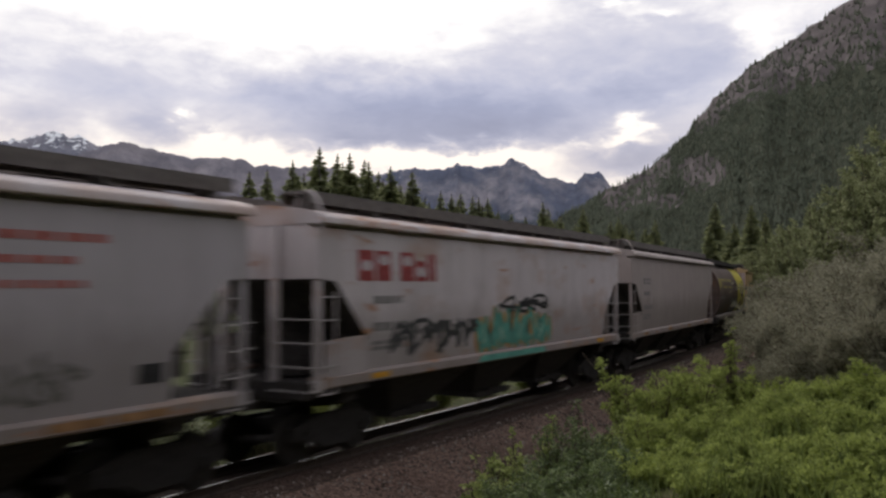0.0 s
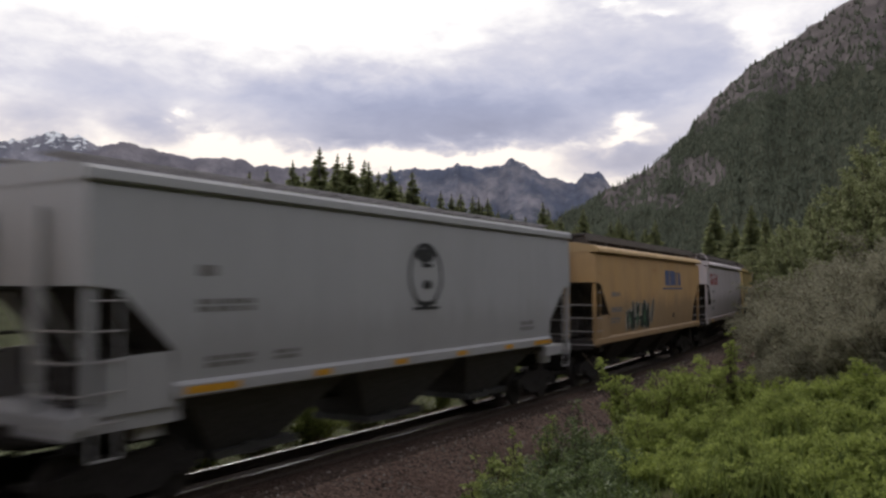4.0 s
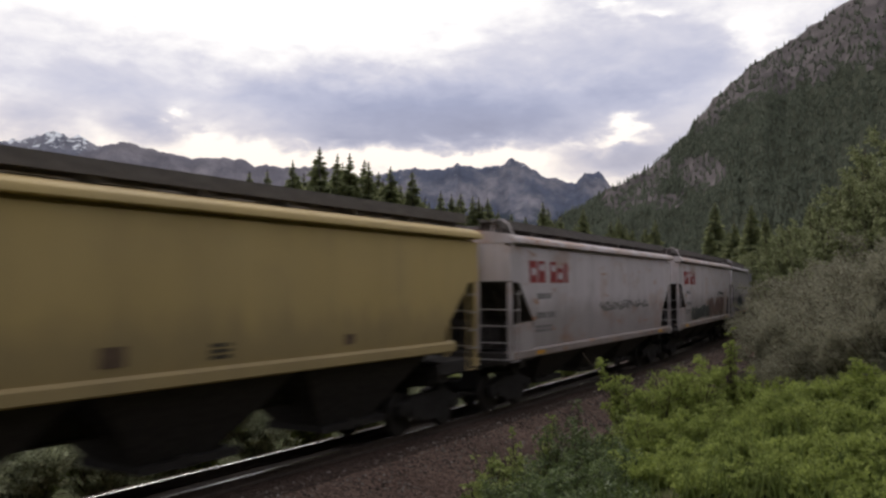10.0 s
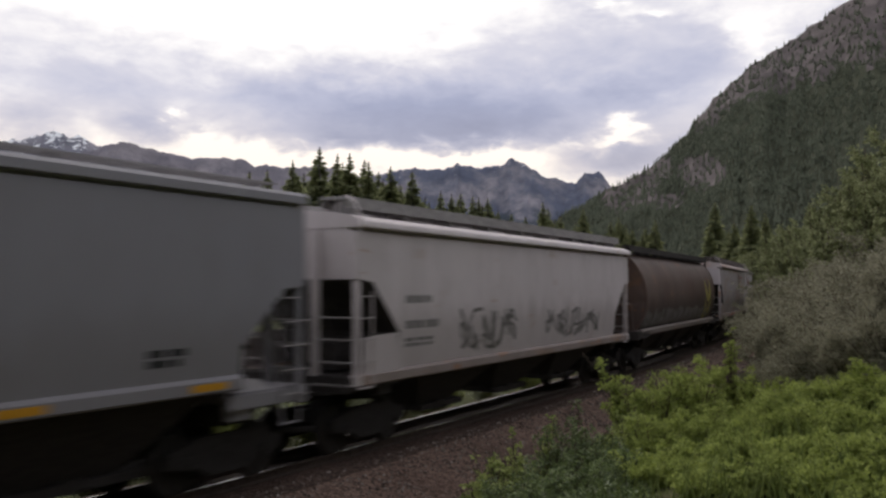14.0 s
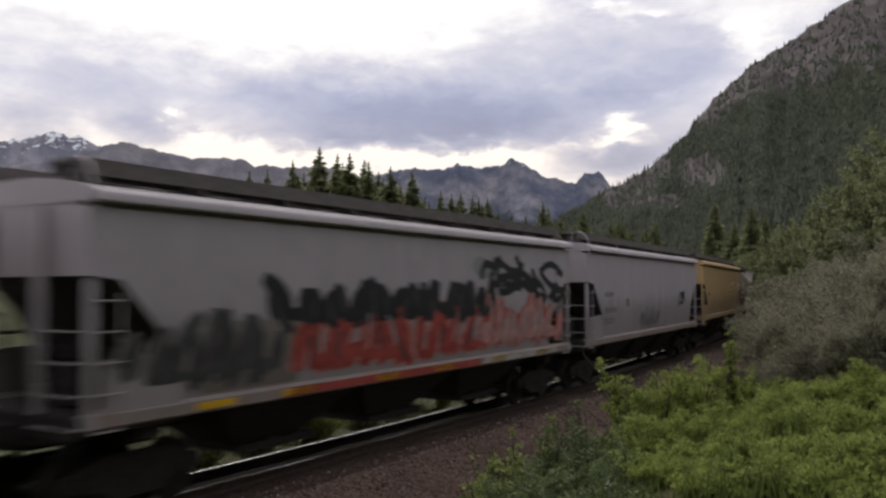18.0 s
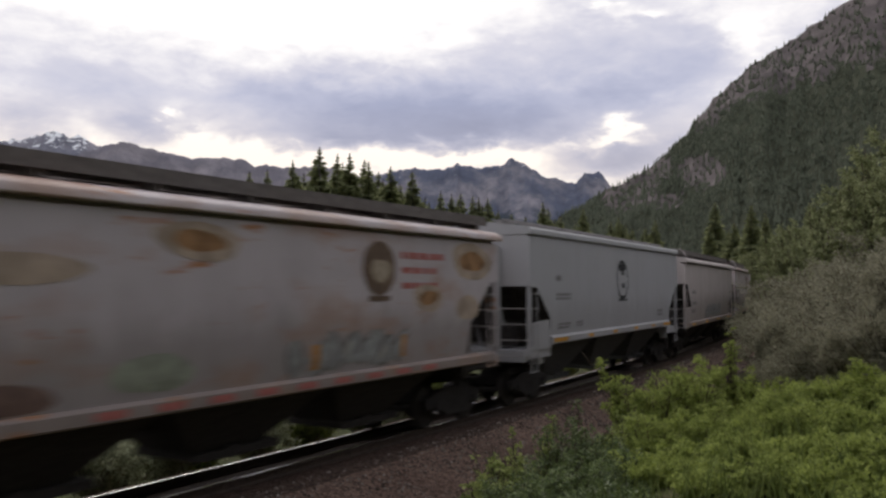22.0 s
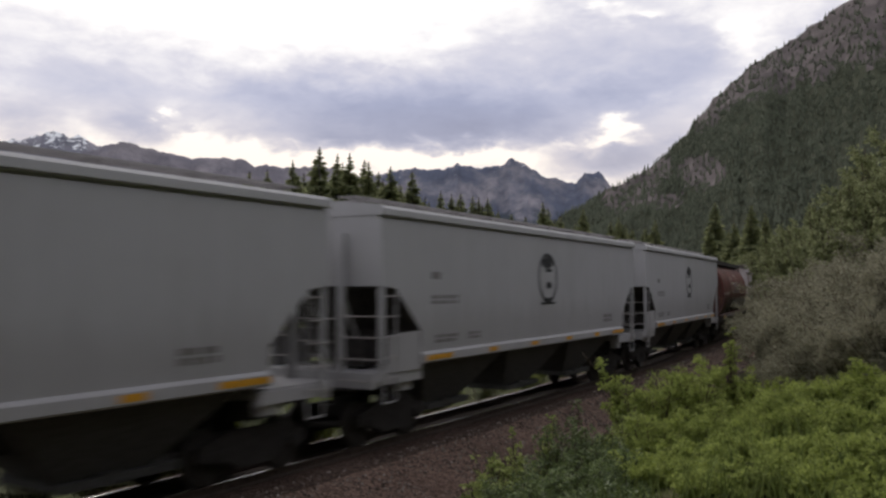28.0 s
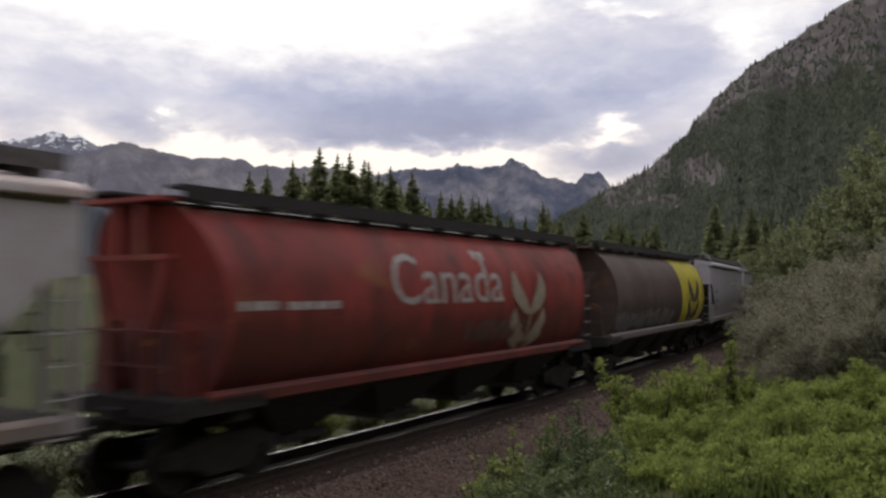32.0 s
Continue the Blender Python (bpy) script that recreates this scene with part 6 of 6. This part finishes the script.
# shrubs in front: bright green on the bank, deep green nearest the ballast
def bank_shrub(label, mat, group, az, rise, r, w, seed, leaf=0.06, count=3600, aspect=0.62):
    """A shrub whose top reaches that rise per metre of distance from the eye."""
    x, y, z = place(az, r)
    h = max((H_EYE + rise * r - z - 0.1 * w) * 1.06 + (0.14 if w < 0.3 else 0.04), 0.35)
    return shrub("shrub", label, mat, (x, y, z), h, w, 20, int(count * (0.06 + 1.15 * w)), leaf, seed, group, aspect)


for k, (az, rise, r, w) in enumerate([(19.0, -0.105, 10.9, 0.45), (17.7, -0.096, 10.8, 0.5), (16.4, -0.088, 10.9, 0.5), (15.1, -0.088, 10.8, 0.5), (19.7, -0.1002, 11.5, 0.22), (18.78, -0.1196, 11.3, 0.4), (17.14, -0.1187, 11.4, 0.5), (16.03, -0.0869, 11.6, 0.42), (14.42, -0.0823, 11.8, 0.5), (12.93, -0.0624, 11.9, 0.16), (12.05, -0.0888, 11.8, 0.42), (10.56, -0.098, 11.5, 0.18), (11.16, -0.1211, 11.0, 0.4), (8.64, -0.1041, 11.2, 0.5), (6.69, -0.0952, 11.2, 0.55), (4.5, -0.088, 11.0, 0.6), (1.81, -0.0799, 10.8, 0.7), (-1.02, -0.0747, 10.5, 0.8), (18.07, -0.1486, 9.6, 0.5), (14.64, -0.1397, 9.8, 0.6), (11.69, -0.1436, 9.7, 0.5), (9.48, -0.1197, 9.8, 0.5), (7.38, -0.1331, 9.2, 0.6), (4.87, -0.1363, 9.0, 0.6), (2.16, -0.1241, 9.0, 0.7), (12.06, -0.1692, 8.3, 0.35), (9.7, -0.1758, 7.8, 0.45), (7.09, -0.1663, 7.7, 0.5), (4.59, -0.1598, 7.6, 0.5), (17.0, -0.19, 8.2, 0.5), (14.51, -0.194, 8.0, 0.45), (15.24, -0.228, 7.2, 0.35), (11.76, -0.2159, 6.9, 0.4), (8.43, -0.2109, 6.8, 0.45), (5.26, -0.2026, 6.6, 0.45), (1.93, -0.1702, 7.4, 0.6)]):
    bank_shrub("bright yellow-green leafy shrub on the bank", M_BRIGHT, "bright green shrubs", az, rise, r, w, 200 + k, 0.038, 10500)
for k, (az, rise, r, w) in enumerate([(23.36, -0.1361, 9.6, 0.3), (22.35, -0.1543, 9.3, 0.4), (21.22, -0.1669, 9.1, 0.4), (24.25, -0.165, 9.4, 0.35), (23.68, -0.188, 8.4, 0.5), (20.86, -0.193, 8.3, 0.5), (26.36, -0.2058, 8.5, 0.45), (25.22, -0.2219, 7.8, 0.5), (22.19, -0.2268, 7.5, 0.5), (19.75, -0.1857, 8.8, 0.35), (28.29, -0.2297, 8.0, 0.4), (19.59, -0.2313, 7.4, 0.35)]):
    bank_shrub("deep green glossy-leaved shrub beside the ballast", M_DEEP, "deep green shrubs", az, rise, r, w, 300 + k, 0.044, 5200, 0.45)
for k, (az, rise, r, w) in enumerate([(29.13, -0.1911, 9.7, 0.3), (28.09, -0.1882, 9.6, 0.3), (26.93, -0.1639, 9.9, 0.25), (25.58, -0.1635, 9.7, 0.35), (27.51, -0.1961, 8.9, 0.4), (24.89, -0.1586, 9.9, 0.3), (20.48, -0.1665, 9.4, 0.3), (19.54, -0.1495, 10.0, 0.25), (28.67, -0.2164, 8.6, 0.35)]):
    bank_shrub("low green shrub at the ballast's foot", M_MIDGREEN, "low green shrubs", az, rise, r, w, 340 + k, 0.052, 3400)

# one long spray that leans out over the ballast
sprig = bank_shrub("leaning yellow-green spray of the bank shrubs", M_BRIGHT, "bright green shrubs", 16.6, -0.050, 11.5, 0.34, 260, 0.055, 9000)
sprig.matrix_world = Matrix.Translation(sprig.location) @ Matrix.Rotation(radians(-38), 4, Vector((-0.53, 0.848, 0)))

# willows and saplings beside the track ahead
WILLOWS = [shrub("willow", "grey-green willow thicket beside the track", M_OLIVE, place(az, r), h * 0.82, w, 26, 15000, 0.085, 400 + k, "willows beside the track", 0.55, "willow") for k, (az, r, h, w) in enumerate([(9.9, 27, 3.6, 1.5), (8.3, 24, 3.5, 1.7), (6.9, 22, 3.4, 1.7), (4.8, 21, 3.6, 1.8)])]
for k, (az, r, q) in enumerate([(2.6, 20, 1.0), (0.4, 20, 1.05), (9.2, 33, 1.25), (8.4, 30, 1.25), (6.6, 29, 1.3), (4.6, 28, 1.35), (2.6, 27, 1.4), (10.1, 40, 1.45), (9.3, 38, 1.5), (7.4, 37, 1.6), (5.6, 36, 1.7), (3.6, 35, 1.75), (9.9, 22, 0.5), (9.6, 20, 0.42), (8.9, 19, 0.5), (8.2, 18, 0.55), (6.2, 17, 0.6), (4.0, 16.5, 0.6), (10.6, 48, 1.5)]):
    x, y, z = place(az, r)
    copy_thing(WILLOWS[k % 4], pose(x, y, z, 0, 0, k * 83)).scale = (q, q, q)

ASPEN = shrub("aspen", "slender green aspen at the edge of the forest", M_ASPEN, place(5.0, 50), 10.5, 2.1, 30, 13000, 0.17, 500, "trees at the forest edge", 0.8, "tree")
for k, (az, r, q) in enumerate([(3.2, 46, 1.0), (7.0, 56, 0.95), (8.8, 62, 0.85), (10.4, 70, 0.8), (1.5, 44, 1.1), (12.0, 96, 0.8), (6.0, 66, 1.15), (4.2, 60, 1.25), (9.6, 84, 1.0), (8.0, 74, 1.05), (5.4, 58, 1.1), (2.6, 54, 1.3), (11.2, 84, 0.75), (10.0, 60, 0.7), (6.8, 46, 0.72), (8.4, 50, 0.68), (3.9, 52, 1.15), (12.4, 110, 0.75), (13.4, 125, 0.7)]):
    x, y, z = place(az, r)
    copy_thing(ASPEN, pose(x, y, z, 0, 0, k * 77)).scale = (q, q, q)

SPRUCE = conifer("spruce", "tall dark green spruce beside the valley", place(33, 400), 24, 600, "spruces of the valley", slim=0.30)
SPRUCE_B = conifer("spruce", "narrow dark spruce with a ragged crown", place(34, 420), 22, 601, "spruces of the valley", slim=0.275, sparse=0.9)
SPRUCE_C = conifer("spruce", "broad spruce with a full dark crown", place(35, 430), 20, 602, "spruces of the valley", slim=0.33)
KINDS = ((SPRUCE, 24.0), (SPRUCE_B, 22.0), (SPRUCE_C, 20.0))


def spruce_at(az, r, top, k):
    """A spruce whose tip rises to that height per metre of distance above the eye."""
    x, y, z = place(az, r)
    src, h0 = KINDS[k % 3]
    s = (H_EYE + top * r - z) / h0
    ob = copy_thing(src, pose(x, y, z, 0, 0, (k * 67) % 360))
    ob.scale = (s, s, s)


# the stand of spruces behind the train: degrees left of the heading, rise of the tip
for k, (az, top, r) in enumerate([(45.3, 0.137, 140), (43.95, 0.140, 140), (42.4, 0.152, 125), (40.4, 0.169, 118), (39.4, 0.161, 122), (38.4, 0.162, 120), (37.6, 0.154, 126), (37.1, 0.152, 120), (35.7, 0.147, 124), (34.0, 0.141, 128), (40.9, 0.150, 130), (38.9, 0.150, 130), (36.6, 0.140, 135), (41.6, 0.136, 128), (36.2, 0.131, 130), (34.9, 0.125, 130),
                                   (32.1, 0.117, 150), (31.4, 0.113, 150), (30.8, 0.115, 155), (30.0, 0.111, 150), (29.5, 0.109, 150), (28.9, 0.108, 155), (32.9, 0.104, 160), (28.2, 0.094, 165), (27.2, 0.089, 175), (25.2, 0.094, 180), (24.7, 0.096, 170), (31.0, 0.10, 150), (29.2, 0.10, 150), (33.3, 0.11, 145), (26.2, 0.085, 180), (39.9, 0.13, 135), (38.0, 0.13, 135)]):
    spruce_at(az, r, top, k)
rng = random.Random(9)
for k in range(70):
    az, r = rng.uniform(9.5, 26.0), rng.uniform(125, 330)
    spruce_at(az, r, max(0.02, rng.uniform(8, 13.5) / r), k)
for k, (az, r, top) in enumerate([(11.6, 105, 0.094), (10.6, 112, 0.085), (12.6, 118, 0.075), (14.0, 120, 0.07), (6.5, 80, 0.10), (4.6, 74, 0.125), (3.6, 64, 0.15), (8.0, 92, 0.095), (2.5, 56, 0.17)]):
    spruce_at(az, r, top, k)
# unseen spruces added behind the camera: the forest goes on, blocking low sky light
for k in range(110):
    s, d = rng.uniform(-95, 16), rng.uniform(20, 42)
    x, y, _ = beside(s, d)
    if y > 0.9 * (x + 4) * 4 and y > 0:
        continue
    src, h0 = KINDS[k % 3]
    q = rng.uniform(12, 19) / h0
    copy_thing(src, pose(x, y, ground_z(x, y) - 0.1, 0, 0, k * 40)).scale = (q, q, q)

# beyond the track: silvery and green shrubs
WOLF = shrub("shrub", "silvery grey-green shrub beyond the track", M_SILVER, beside(9.5, -3.9, -1.75), 1.9, 1.1, 24, 9000, 0.085, 700, "shrubs beyond the track", 0.45)
GREENER = shrub("shrub", "pale green shrub beyond the track", M_MIDGREEN, beside(25, -4.3, -1.75), 1.95, 1.1, 22, 8000, 0.08, 701, "shrubs beyond the track", 0.5)
for k in range(26):
    x, y, z = beside(-1.0 + 0.9 * k, -3.6 - 0.9 * (k * 7 % 5) / 4, -1.72)
    q = 0.9 + 0.35 * (k * 3 % 7) / 6
    copy_thing(WOLF if k % 4 else GREENER, pose(x, y, z, 0, 0, k * 71)).scale = (q, q, q)
for k in range(16):
    x, y, z = beside(22.5 + 1.9 * k, -3.8 - 1.0 * (k * 7 % 5) / 4, -1.75)
    q = 0.85 + 0.45 * (k * 3 % 7) / 6
    copy_thing(GREENER if k % 3 else WOLF, pose(x, y, z, 0, 0, k * 53)).scale = (q, q, q)

# ---- what moves ----
def motions():
    walk(backdrop, [(0, pose(0, 0, 0)), (32, pose(0, 0, 0, 0, 0, 1.2))])
    for car, s0 in TRAIN:
        rows = []
        for k in range(33):
            s = s0 - SPEED * k
            xa, ya, aa = track(s + 6.95)
            xb, yb, ab = track(s - 6.95)
            rows.append((k, pose((xa + xb) / 2, (ya + yb) / 2, 0, 0, 0, math.degrees((aa + ab) / 2))))
        walk(car, rows)
    first = WHEELSETS[0]
    rows = [(k / FPS, Matrix.Rotation(SPEED * k / FPS / 0.46, 4, "X")) for k in range(32 * FPS + 1)]
    walk(first, rows)
    for w in WHEELSETS[1:]:
        w.rotation_mode = "QUATERNION"
        keys = w.animation_data_create()
        keys.action = first.animation_data.action
        keys.action_slot = first.animation_data.action_slot


motions()
